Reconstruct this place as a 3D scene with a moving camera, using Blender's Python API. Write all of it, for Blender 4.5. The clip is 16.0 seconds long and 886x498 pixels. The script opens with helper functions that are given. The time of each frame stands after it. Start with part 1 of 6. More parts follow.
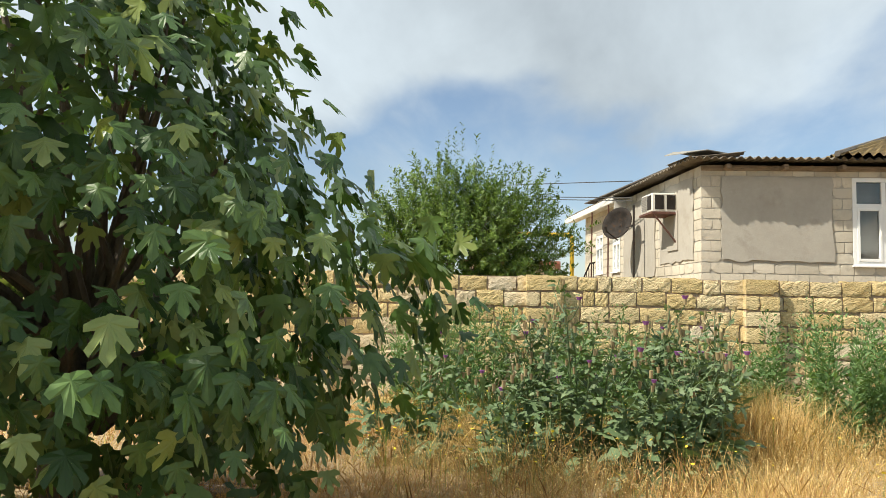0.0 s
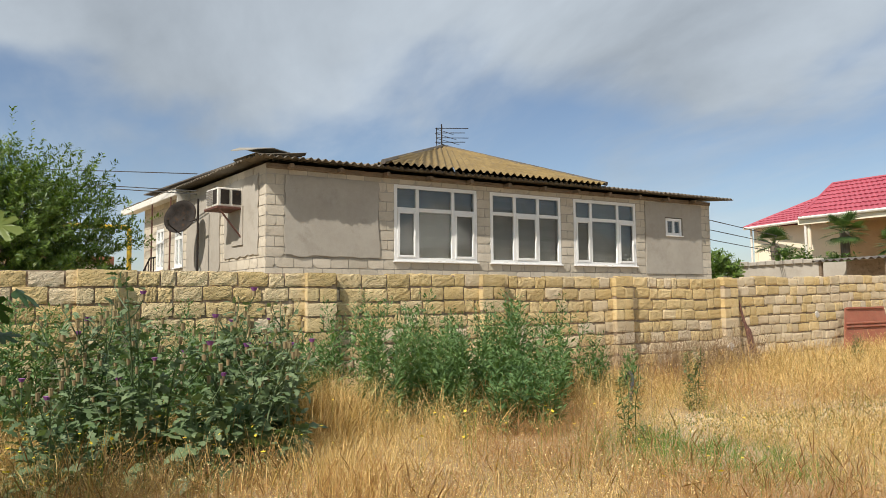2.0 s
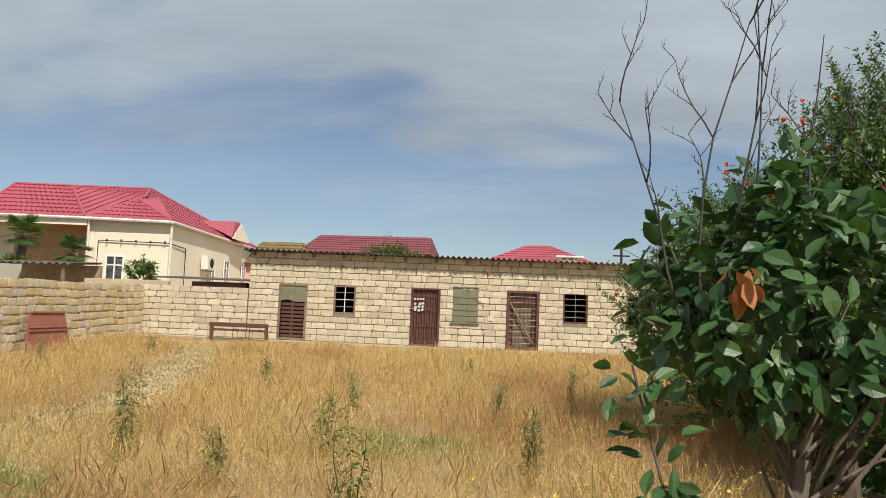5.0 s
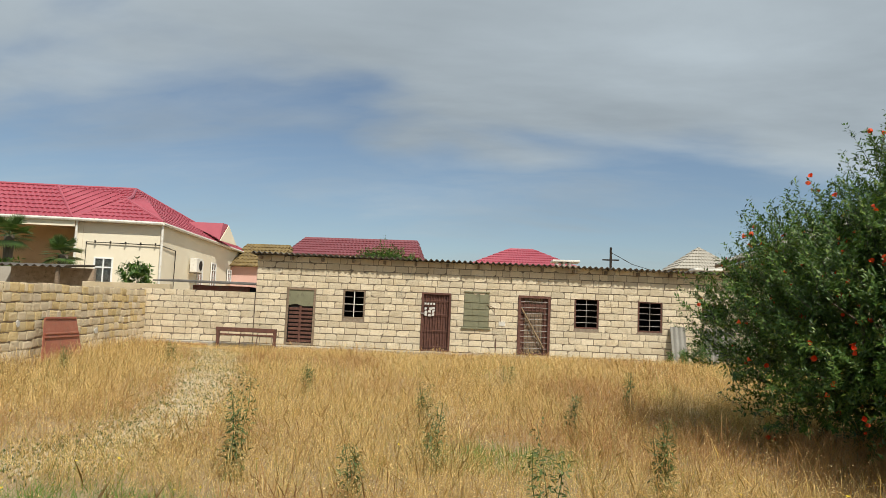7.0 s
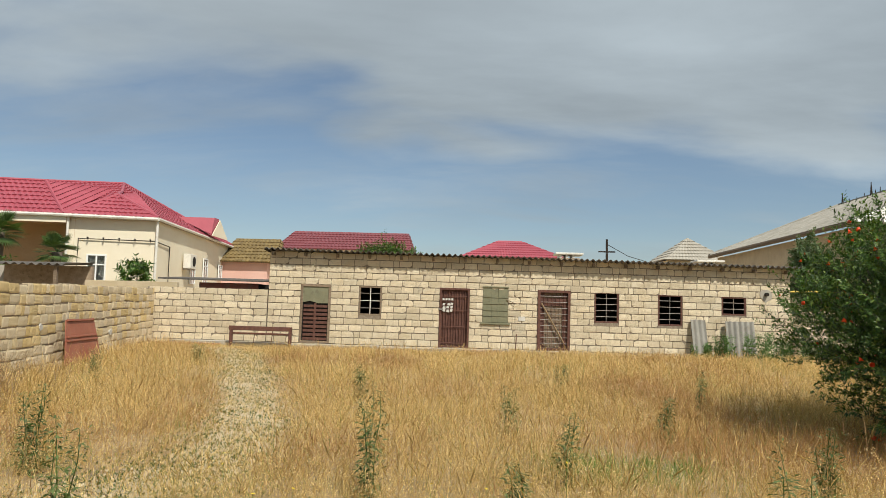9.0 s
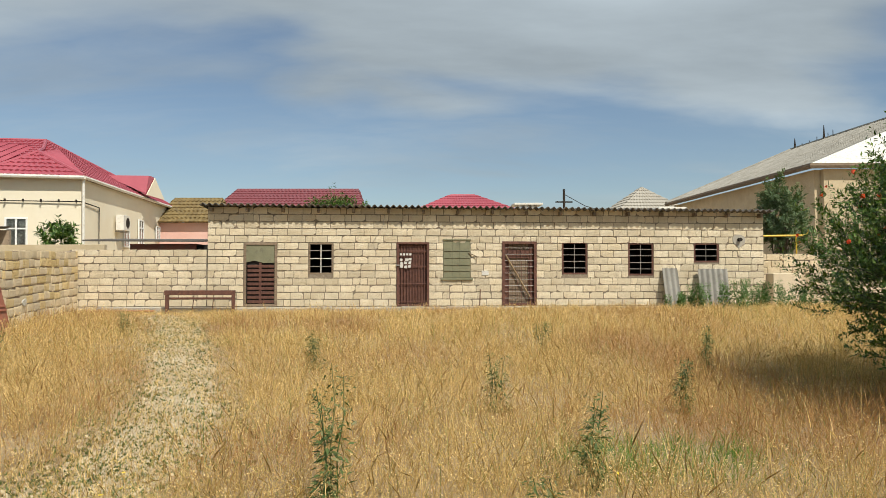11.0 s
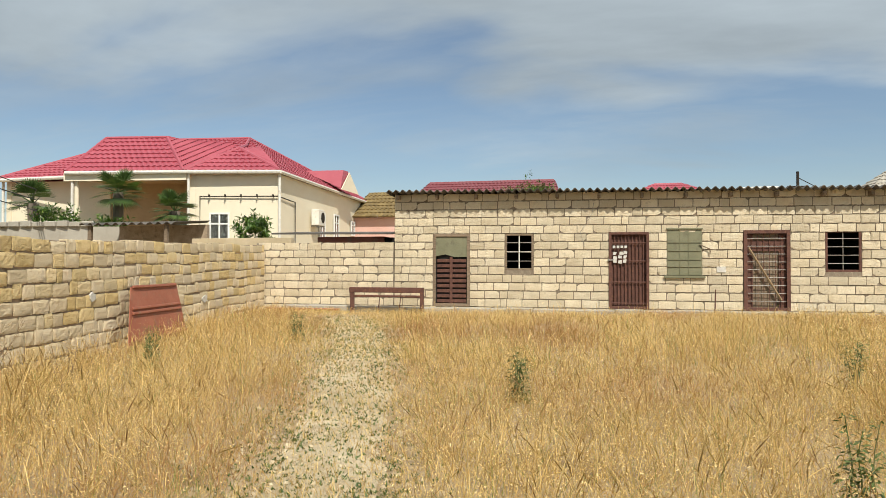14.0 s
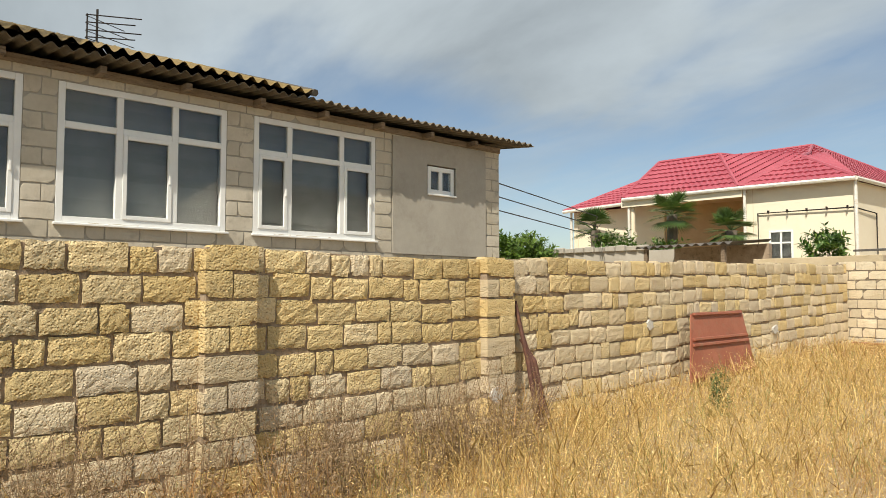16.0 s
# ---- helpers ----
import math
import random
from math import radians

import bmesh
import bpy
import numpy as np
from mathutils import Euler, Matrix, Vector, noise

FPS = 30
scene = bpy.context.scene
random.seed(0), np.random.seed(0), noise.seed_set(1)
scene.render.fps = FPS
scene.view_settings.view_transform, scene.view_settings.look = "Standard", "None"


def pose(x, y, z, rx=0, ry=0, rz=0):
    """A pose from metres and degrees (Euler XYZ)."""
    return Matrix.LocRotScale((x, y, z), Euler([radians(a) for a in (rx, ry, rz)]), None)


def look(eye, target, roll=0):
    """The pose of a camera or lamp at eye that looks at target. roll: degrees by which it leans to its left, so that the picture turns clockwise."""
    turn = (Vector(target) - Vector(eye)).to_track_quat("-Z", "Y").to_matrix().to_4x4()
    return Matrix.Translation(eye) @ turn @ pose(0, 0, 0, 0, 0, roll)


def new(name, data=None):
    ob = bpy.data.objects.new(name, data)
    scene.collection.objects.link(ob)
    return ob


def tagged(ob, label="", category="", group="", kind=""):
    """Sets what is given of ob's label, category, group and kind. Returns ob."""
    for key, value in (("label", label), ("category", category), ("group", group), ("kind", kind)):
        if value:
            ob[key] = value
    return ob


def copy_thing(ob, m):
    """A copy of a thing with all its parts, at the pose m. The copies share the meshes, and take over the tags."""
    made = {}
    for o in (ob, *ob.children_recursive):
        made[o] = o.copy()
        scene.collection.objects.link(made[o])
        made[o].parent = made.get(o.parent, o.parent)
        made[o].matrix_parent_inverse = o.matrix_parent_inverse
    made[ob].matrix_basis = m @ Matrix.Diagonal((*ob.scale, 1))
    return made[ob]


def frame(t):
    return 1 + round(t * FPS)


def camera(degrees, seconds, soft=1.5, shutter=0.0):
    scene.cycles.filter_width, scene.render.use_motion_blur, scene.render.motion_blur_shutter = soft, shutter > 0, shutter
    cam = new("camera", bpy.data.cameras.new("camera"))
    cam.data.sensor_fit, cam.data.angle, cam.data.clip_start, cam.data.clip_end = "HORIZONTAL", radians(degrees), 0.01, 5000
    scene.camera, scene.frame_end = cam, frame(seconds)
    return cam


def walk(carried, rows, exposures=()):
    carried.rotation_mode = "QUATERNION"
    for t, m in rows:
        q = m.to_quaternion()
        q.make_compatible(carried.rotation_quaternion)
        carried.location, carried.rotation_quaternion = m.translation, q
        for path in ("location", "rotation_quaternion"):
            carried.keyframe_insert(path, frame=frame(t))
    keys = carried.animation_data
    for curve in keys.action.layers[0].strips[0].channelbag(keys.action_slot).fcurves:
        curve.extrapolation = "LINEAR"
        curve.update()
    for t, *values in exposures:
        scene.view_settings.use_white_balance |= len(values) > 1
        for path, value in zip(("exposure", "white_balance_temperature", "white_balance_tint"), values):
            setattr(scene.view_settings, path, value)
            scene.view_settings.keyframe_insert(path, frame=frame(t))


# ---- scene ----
cam = camera(62.8, 16.0, soft=0.55)
PATH = [
    (0, (8.056, -22.464, 1.049), (6.088, -22.786, 1.2), 1.2),
    (0.5, (8.126, -22.457, 1.045), (6.151, -22.732, 1.199), 1.0),
    (1, (8.109, -22.473, 1.021), (6.116, -22.443, 1.18), 0.6),
    (1.5, (8.033, -22.552, 1.038), (6.115, -22.006, 1.197), -0.3),
    (2, (7.976, -22.53, 1.01), (6.161, -21.704, 1.159), -0.6),
    (2.5, (7.85, -22.447, 0.999), (6.15, -21.406, 1.15), -0.8),
    (3, (7.853, -22.458, 1.02), (6.396, -21.097, 1.177), 0.0),
    (3.5, (7.791, -22.64, 1.039), (6.759, -20.935, 1.208), 0.8),
    (4, (7.779, -22.811, 1.009), (7.152, -20.921, 1.19), 0.8),
    (4.2, (7.716, -22.838, 1.012), (7.273, -20.896, 1.196), 0.9),
    (6.3, (6.508, -22.789, 1.038), (6.412, -20.8, 1.23), 2.4),
    (6.5, (6.358, -22.815, 1.048), (6.263, -20.827, 1.244), 2.4),
    (7, (5.973, -22.775, 1.067), (5.88, -20.787, 1.262), 2.1),
    (7.5, (5.566, -22.829, 1.105), (5.482, -20.84, 1.298), 1.1),
    (8, (5.215, -22.703, 1.096), (5.131, -20.713, 1.281), 0.9),
    (8.5, (4.82, -22.602, 1.125), (4.746, -20.612, 1.309), 2.1),
    (9, (4.557, -22.396, 1.148), (4.54, -20.404, 1.323), 1.4),
    (9.2, (4.486, -22.262, 1.149), (4.538, -20.269, 1.299), 1.1),
    (11.3, (4.329, -20.377, 1.108), (4.452, -18.382, 1.165), -0.4),
    (11.5, (4.308, -20.169, 1.097), (4.405, -18.172, 1.159), -0.4),
    (12, (4.276, -19.7, 1.066), (4.31, -17.702, 1.124), -0.3),
    (12.5, (4.242, -19.181, 1.11), (4.186, -17.182, 1.169), 0.2),
    (13, (4.141, -18.743, 1.126), (4.019, -16.747, 1.181), 0.6),
    (13.5, (4.09, -18.249, 1.105), (3.851, -16.263, 1.153), 0.3),
    (14, (3.861, -17.734, 1.107), (3.464, -15.775, 1.156), -0.2),
    (14.5, (3.629, -17.339, 1.13), (3.17, -15.393, 1.179), -0.1),
    (15, (3.337, -16.815, 1.107), (2.751, -14.904, 1.161), -0.1),
    (15.5, (2.957, -16.389, 1.117), (1.951, -14.663, 1.192), 0.3),
    (16, (2.698, -16.195, 1.119), (1.102, -14.996, 1.236), 0.0),
]
walk(cam, [(t, look(eye, target, roll)) for t, eye, target, roll in PATH],
     [(0, 0.55, 6750, 8), (1.0, 0.42, 6700, 11), (2.0, 0.14, 6600, 11.5), (3.5, 0.0, 6550, 11.5), (6.5, -0.15, 6600, 8), (9.0, -0.17, 6600, 7), (12.5, -0.05, 6600, 7), (14.5, 0.04, 6650, 7), (16, 0.14, 6850, 8)])
# ---- world, sun, exposure ----
SUN_EL, SUN_AZ = radians(50), Vector((0.49, -0.872, 0))
sun_dir = Vector((SUN_AZ.x * math.cos(SUN_EL), SUN_AZ.y * math.cos(SUN_EL), math.sin(SUN_EL)))
sun_lamp = bpy.data.lights.new("sun", "SUN")
sun_lamp.energy, sun_lamp.angle, sun_lamp.color = 5.0, radians(0.6), (1.0, 0.94, 0.84)
sun = new("sun", sun_lamp)
sun.matrix_world = Matrix.Translation((0, -20, 30)) @ sun_dir.to_track_quat("Z", "Y").to_matrix().to_4x4()

world = bpy.data.worlds.new("sky")
scene.world = world
world.use_nodes = True
wn, wl = world.node_tree.nodes, world.node_tree.links
wn.clear()


def wnode(kind, **kw):
    nd = wn.new(kind)
    for k, v in kw.items():
        nd.inputs[k].default_value = v
    return nd


w_sky = wn.new("ShaderNodeTexSky")
w_sky.sky_type, w_sky.sun_disc = "NISHITA", False
w_sky.sun_elevation, w_sky.sun_rotation = SUN_EL, math.atan2(SUN_AZ.x, SUN_AZ.y)
w_sky.air_density, w_sky.dust_density, w_sky.ozone_density = 1.0, 0.7, 2.0
w_co = wn.new("ShaderNodeTexCoord")
w_sep = wn.new("ShaderNodeSeparateXYZ")
wl.new(w_co.outputs["Generated"], w_sep.inputs[0])


def wmath(op, a, b=None, clamp=False):
    nd = wn.new("ShaderNodeMath")
    nd.operation, nd.use_clamp = op, clamp
    for n, v in enumerate((a, b)):
        if v is None:
            continue
        if isinstance(v, (int, float)):
            nd.inputs[n].default_value = v
        else:
            wl.new(v, nd.inputs[n])
    return nd.outputs[0]


w_lift = wmath("ADD", wmath("MAXIMUM", w_sep.outputs[2], 0.0), 0.22)
w_flat = wn.new("ShaderNodeCombineXYZ")
wl.new(wmath("DIVIDE", w_sep.outputs[0], w_lift), w_flat.inputs[0])
wl.new(wmath("DIVIDE", w_sep.outputs[1], w_lift), w_flat.inputs[1])


def wnoise(scale, detail, off, rough=0.5, squash=1.0):
    mp = wn.new("ShaderNodeMapping")
    mp.inputs["Location"].default_value = off
    mp.inputs["Rotation"].default_value = (0, 0, 0.5)
    mp.inputs["Scale"].default_value = (squash, 1, 1)
    wl.new(w_flat.outputs[0], mp.inputs[0])
    nz = wnode("ShaderNodeTexNoise", Scale=scale, Detail=detail, Roughness=rough, Distortion=0.25)
    wl.new(mp.outputs[0], nz.inputs["Vector"])
    return nz.outputs["Fac"]


w_big = wnoise(0.75, 3, (3.1, 0.4, 0), 0.45)
w_soft = wnoise(1.9, 7, (0.7, 5.2, 0), 0.5, 0.6)
w_sum = wmath("ADD", wmath("ADD", wmath("MULTIPLY", wmath("SUBTRACT", w_big, 0.5), 0.62), w_sep.outputs[2]),
              wmath("MULTIPLY", wmath("SUBTRACT", w_soft, 0.5), 0.40))
w_range = wn.new("ShaderNodeMapRange")
w_range.interpolation_type = "SMOOTHSTEP"
wl.new(w_sum, w_range.inputs["Value"])
w_range.inputs["From Min"].default_value, w_range.inputs["From Max"].default_value = 0.18, 0.32
w_range.inputs["To Min"].default_value, w_range.inputs["To Max"].default_value = 0.0, 0.86
w_veil = wn.new("ShaderNodeMapRange")
w_veil.interpolation_type = "SMOOTHSTEP"
wl.new(wnoise(2.6, 9, (4.2, 9.1, 0), 0.58, 0.38), w_veil.inputs["Value"])
w_veil.inputs["From Min"].default_value, w_veil.inputs["From Max"].default_value = 0.40, 0.72
w_veil.inputs["To Min"].default_value, w_veil.inputs["To Max"].default_value = 0.05, 0.45
w_cover = wmath("MAXIMUM", w_range.outputs[0], w_veil.outputs[0])
w_shade = wn.new("ShaderNodeMapRange")
wl.new(wnoise(1.5, 8, (8.3, 2.0, 0), 0.55, 0.5), w_shade.inputs["Value"])
w_shade.inputs["From Min"].default_value, w_shade.inputs["From Max"].default_value = 0.3, 0.7
w_shade.inputs["To Min"].default_value, w_shade.inputs["To Max"].default_value = 0.72, 1.32
w_cloud = wn.new("ShaderNodeMix")
w_cloud.data_type, w_cloud.blend_type = "RGBA", "MULTIPLY"
w_cloud.inputs["Factor"].default_value = 1.0
w_cloud.inputs[6].default_value = (4.6, 5.2, 5.65, 1)
wl.new(w_shade.outputs[0], w_cloud.inputs[7])
w_mix = wn.new("ShaderNodeMix")
w_mix.data_type = "RGBA"
wl.new(w_cover, w_mix.inputs["Factor"])
wl.new(w_sky.outputs[0], w_mix.inputs[6])
wl.new(w_cloud.outputs[2], w_mix.inputs[7])
w_bg = wnode("ShaderNodeBackground", Strength=0.1)
wl.new(w_mix.outputs[2], w_bg.inputs["Color"])
w_out = wn.new("ShaderNodeOutputWorld")
wl.new(w_bg.outputs[0], w_out.inputs[0])


# ---- materials ----
def surf(name, c1, c2, scale=3.0, rough=0.85, bump=0.3, bscale=40.0, piece=0.0, metal=0.0, c3=None, leaf=0.0, pits=0.0,
         stain=None, stretch=(1, 1, 1), bdist=0.01):
    """A weathered surface: two-scale colour noise, per-piece tint, fine relief; leaf: share of light let through."""
    m = bpy.data.materials.new(name)
    m.use_nodes = True
    ns, ln = m.node_tree.nodes, m.node_tree.links
    ns.clear()
    out = ns.new("ShaderNodeOutputMaterial")
    bsdf = ns.new("ShaderNodeBsdfPrincipled")
    bsdf.inputs["Roughness"].default_value, bsdf.inputs["Metallic"].default_value = rough, metal
    geo, info = ns.new("ShaderNodeNewGeometry"), ns.new("ShaderNodeObjectInfo")
    mp = ns.new("ShaderNodeMapping")
    mp.inputs["Scale"].default_value = stretch
    ln.new(geo.outputs["Position"], mp.inputs[0])

    def noise_of(s, d, r=0.55):
        nz = ns.new("ShaderNodeTexNoise")
        nz.inputs["Scale"].default_value, nz.inputs["Detail"].default_value, nz.inputs["Roughness"].default_value = s, d, r
        ln.new(mp.outputs[0], nz.inputs["Vector"])
        return nz.outputs["Fac"]

    def calc(op, a, b, clamp=False):
        nd = ns.new("ShaderNodeMath")
        nd.operation, nd.use_clamp = op, clamp
        for n, v in enumerate((a, b)):
            if isinstance(v, (int, float)):
                nd.inputs[n].default_value = v
            else:
                ln.new(v, nd.inputs[n])
        return nd.outputs[0]

    def blend(fac, a, b, mode="MIX"):
        nd = ns.new("ShaderNodeMix")
        nd.data_type, nd.blend_type = "RGBA", mode
        for key, v in (("Factor", fac), (6, a), (7, b)):
            if isinstance(v, (int, float)):
                nd.inputs[key].default_value = v
            elif isinstance(v, tuple):
                nd.inputs[key].default_value = (*v, 1)
            else:
                ln.new(v, nd.inputs[key])
        return nd.outputs[2]

    rnd = calc("FRACT", calc("ADD", info.outputs["Random"], geo.outputs["Random Per Island"]), 0.0)
    big, fine = noise_of(scale, 4), noise_of(scale * 9, 4, 0.65)
    fac = calc("ADD", calc("MULTIPLY", calc("SUBTRACT", big, 0.5), 2.2), calc("MULTIPLY", calc("SUBTRACT", fine, 0.5), 1.1))
    fac = calc("ADD", fac, 0.5)
    if piece:
        fac = calc("ADD", fac, calc("MULTIPLY", calc("SUBTRACT", rnd, 0.5), piece))
    fac = calc("MULTIPLY", calc("MAXIMUM", fac, 0.0), 1.0, True)
    col = blend(fac, c1, c2)
    if c3:
        pick = ns.new("ShaderNodeMapRange")
        ln.new(calc("FRACT", calc("MULTIPLY", rnd, 7.31), 0.0) if piece else noise_of(scale * 0.35, 3), pick.inputs["Value"])
        pick.inputs["From Min"].default_value, pick.inputs["From Max"].default_value = (0.72, 0.9) if piece else (0.5, 0.68)
        col = blend(calc("MULTIPLY", pick.outputs[0], 0.85), col, c3)
    if piece:
        hsv = ns.new("ShaderNodeHueSaturation")
        ln.new(col, hsv.inputs["Color"])
        ln.new(calc("ADD", calc("MULTIPLY", calc("FRACT", calc("MULTIPLY", rnd, 3.7), 0.0), 0.35 * min(piece, 1.0)), 1 - 0.17 * min(piece, 1.0)), hsv.inputs["Value"])
        col = hsv.outputs[0]
    if stain:
        st = ns.new("ShaderNodeMapRange")
        ln.new(noise_of(scale * 1.7, 6, 0.7), st.inputs["Value"])
        st.inputs["From Min"].default_value, st.inputs["From Max"].default_value = 0.54, 0.7
        col = blend(st.outputs[0], col, stain)
    ln.new(col, bsdf.inputs["Base Color"])
    if bump:
        bp = ns.new("ShaderNodeBump")
        bp.inputs["Strength"].default_value, bp.inputs["Distance"].default_value = bump, bdist
        hgt = noise_of(bscale, 5, 0.65)
        if pits:
            vo = ns.new("ShaderNodeTexVoronoi")
            vo.inputs["Scale"].default_value = pits
            ln.new(geo.outputs["Position"], vo.inputs["Vector"])
            pr = ns.new("ShaderNodeMapRange")
            ln.new(vo.outputs["Distance"], pr.inputs["Value"])
            pr.inputs["From Min"].default_value, pr.inputs["From Max"].default_value = 0.1, 0.45
            hgt = calc("ADD", hgt, calc("MULTIPLY", pr.outputs[0], 0.9))
        ln.new(hgt, bp.inputs["Height"])
        ln.new(bp.outputs[0], bsdf.inputs["Normal"])
    if leaf:
        tr = ns.new("ShaderNodeBsdfTranslucent")
        ln.new(blend(1.0, col, (1.25, 1.25, 0.6), "MULTIPLY"), tr.inputs["Color"])
        mx = ns.new("ShaderNodeMixShader")
        mx.inputs[0].default_value = leaf
        ln.new(bsdf.outputs[0], mx.inputs[1])
        ln.new(tr.outputs[0], mx.inputs[2])
        ln.new(mx.outputs[0], out.inputs[0])
    else:
        ln.new(bsdf.outputs[0], out.inputs[0])
    return m


def glass_mat(name, tint):
    m = bpy.data.materials.new(name)
    m.use_nodes = True
    b = m.node_tree.nodes["Principled BSDF"]
    b.inputs["Base Color"].default_value = (*tint, 1)
    b.inputs["Roughness"].default_value = 0.03
    b.inputs["IOR"].default_value = 1.5
    b.inputs["Transmission Weight"].default_value = 1.0
    return m


M_TUFA = surf("yellow_shell_limestone", (0.61, 0.45, 0.205), (0.74, 0.58, 0.315), 2.5, 0.95, 0.8, 60, 0.75, c3=(0.70, 0.57, 0.36), pits=42, stain=(0.56, 0.42, 0.22), bdist=0.022)
M_TUFA_PALE = surf("pale_worn_limestone", (0.60, 0.485, 0.315), (0.715, 0.60, 0.415), 2.5, 0.95, 0.7, 60, 0.7, c3=(0.62, 0.52, 0.38), pits=50, stain=(0.56, 0.46, 0.33), bdist=0.015)
M_SAWN = surf("sawn_cream_limestone", (0.62, 0.52, 0.36), (0.76, 0.665, 0.50), 3.0, 0.95, 0.8, 50, 0.75, c3=(0.63, 0.54, 0.39), pits=45, stain=(0.54, 0.455, 0.33), bdist=0.02)
M_HBLOCK = surf("grey_cream_house_block", (0.48, 0.43, 0.34), (0.58, 0.525, 0.43), 2.5, 0.95, 0.4, 60, 0.5, stain=(0.42, 0.375, 0.30))
M_MORTAR = surf("pinkish_lime_mortar", (0.25, 0.185, 0.13), (0.43, 0.34, 0.25), 4, 0.95, 0.9, 50, stain=(0.16, 0.12, 0.085))
M_CEMENT = surf("grey_cement_plaster", (0.36, 0.33, 0.28), (0.43, 0.40, 0.345), 1.1, 0.95, 0.35, 30, stain=(0.33, 0.30, 0.25))
M_CREAM = surf("cream_render", (0.76, 0.68, 0.52), (0.80, 0.73, 0.58), 0.8, 0.9, 0.15, 30)
# Darker tan for the porch inside, with its shade in the colour.
M_TAN = surf("porch_shade_tan", (0.50, 0.34, 0.19), (0.58, 0.41, 0.24), 1.0, 0.9, 0.15, 30)
M_PINK = surf("pink_render", (0.66, 0.40, 0.34), (0.7, 0.46, 0.4), 1.0, 0.9, 0.15, 30)
M_SLATE = surf("weathered_asbestos_sheet", (0.085, 0.077, 0.068), (0.17, 0.15, 0.13), 1.6, 0.95, 0.5, 50, 0.3, stain=(0.06, 0.053, 0.046))
M_OCHRE = surf("lichen_ochre_asbestos_sheet", (0.145, 0.098, 0.036), (0.25, 0.178, 0.07), 2.2, 0.95, 0.5, 50, 0.3, stain=(0.12, 0.095, 0.065))
M_OLDROOF = surf("brown_asbestos_sheet", (0.10, 0.085, 0.065), (0.19, 0.16, 0.12), 1.8, 0.95, 0.5, 50, 0.3, stain=(0.07, 0.06, 0.05))
M_GREYROOF = surf("grey_roof_sheet", (0.22, 0.21, 0.185), (0.34, 0.325, 0.29), 1.2, 0.9, 0.4, 40, stain=(0.19, 0.165, 0.13))
M_RED = surf("crimson_metal_tile", (0.355, 0.07, 0.098), (0.41, 0.09, 0.12), 1.5, 0.5, 0.1, 20, 0.15)
M_MAROON = surf("maroon_metal_sheet", (0.19, 0.05, 0.06), (0.24, 0.065, 0.075), 1.5, 0.55, 0.1, 20)
M_PVC = surf("white_window_plastic", (0.78, 0.78, 0.76), (0.84, 0.84, 0.82), 4, 0.4, 0.05, 30)
M_WHITE = surf("white_painted_metal", (0.66, 0.64, 0.58), (0.78, 0.76, 0.70), 6, 0.5, 0.1, 30, stain=(0.5, 0.42, 0.32))
M_GLASS = glass_mat("window_glass", (0.8, 0.84, 0.85))
# Near black that stands in for the shade of unlit interiors.
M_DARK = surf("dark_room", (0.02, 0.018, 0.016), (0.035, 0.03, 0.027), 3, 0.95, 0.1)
# Blind colour is raised to carry reflections on the panes as well.
M_BLIND = surf("blind_with_pane_sheen", (0.29, 0.28, 0.255), (0.39, 0.37, 0.34), 5, 0.8, 0.2, 30, 0.4)
M_RUST = surf("rusty_brown_iron", (0.075, 0.030, 0.022), (0.145, 0.062, 0.045), 8, 0.75, 0.5, 80, stain=(0.19, 0.085, 0.045))
M_BAR = surf("thin_iron_bar", (0.25, 0.23, 0.21), (0.38, 0.36, 0.33), 10, 0.6, 0.3, 80, metal=0.3, stain=(0.2, 0.1, 0.05))
M_REDSHEET = surf("red_brown_painted_sheet", (0.28, 0.085, 0.05), (0.36, 0.13, 0.08), 2.5, 0.6, 0.3, 40, stain=(0.25, 0.14, 0.09))
M_WOOD = surf("weathered_grey_wood", (0.16, 0.115, 0.075), (0.29, 0.22, 0.155), 4, 0.9, 0.6, 30, 0.5, stretch=(1, 1, 6), stain=(0.10, 0.07, 0.05))
M_OLIVE = surf("olive_cloth_board", (0.17, 0.17, 0.105), (0.23, 0.225, 0.145), 3, 0.9, 0.4, 60, stain=(0.14, 0.13, 0.09))
M_BARK = surf("grey_bark", (0.10, 0.078, 0.058), (0.20, 0.165, 0.13), 7, 0.95, 0.8, 60, stretch=(1, 1, 0.3))
M_TWIG = surf("dry_twig", (0.035, 0.03, 0.027), (0.09, 0.078, 0.068), 9, 0.95, 0.5, 60)
M_JOINT = surf("weathered_joint", (0.17, 0.135, 0.10), (0.29, 0.24, 0.18), 6, 0.95, 0.8, 60, stain=(0.40, 0.33, 0.25))
M_TRACK = surf("trodden_sandy_soil", (0.50, 0.395, 0.245), (0.68, 0.57, 0.40), 1.6, 0.97, 1.0, 30, c3=(0.44, 0.35, 0.215), stain=(0.40, 0.31, 0.185), bdist=0.04)
M_SEED = surf("pale_grass_seed", (0.66, 0.46, 0.18), (0.95, 0.77, 0.43), 4.5, 0.6, 0, piece=1.3, c3=(0.52, 0.33, 0.12), leaf=0.28)
M_STALK = surf("olive_green_weed_leaf", (0.07, 0.115, 0.03), (0.15, 0.205, 0.065), 3.0, 0.55, 0, piece=1.0, c3=(0.24, 0.23, 0.10), leaf=0.28)
M_SOIL = surf("dry_pale_soil", (0.33, 0.235, 0.13), (0.50, 0.385, 0.24), 0.9, 0.97, 1.0, 18, stain=(0.25, 0.18, 0.10), bdist=0.05)
M_PEBBLE = surf("pale_pebble", (0.46, 0.36, 0.23), (0.60, 0.50, 0.34), 6, 0.95, 0.5, 60, 0.9)
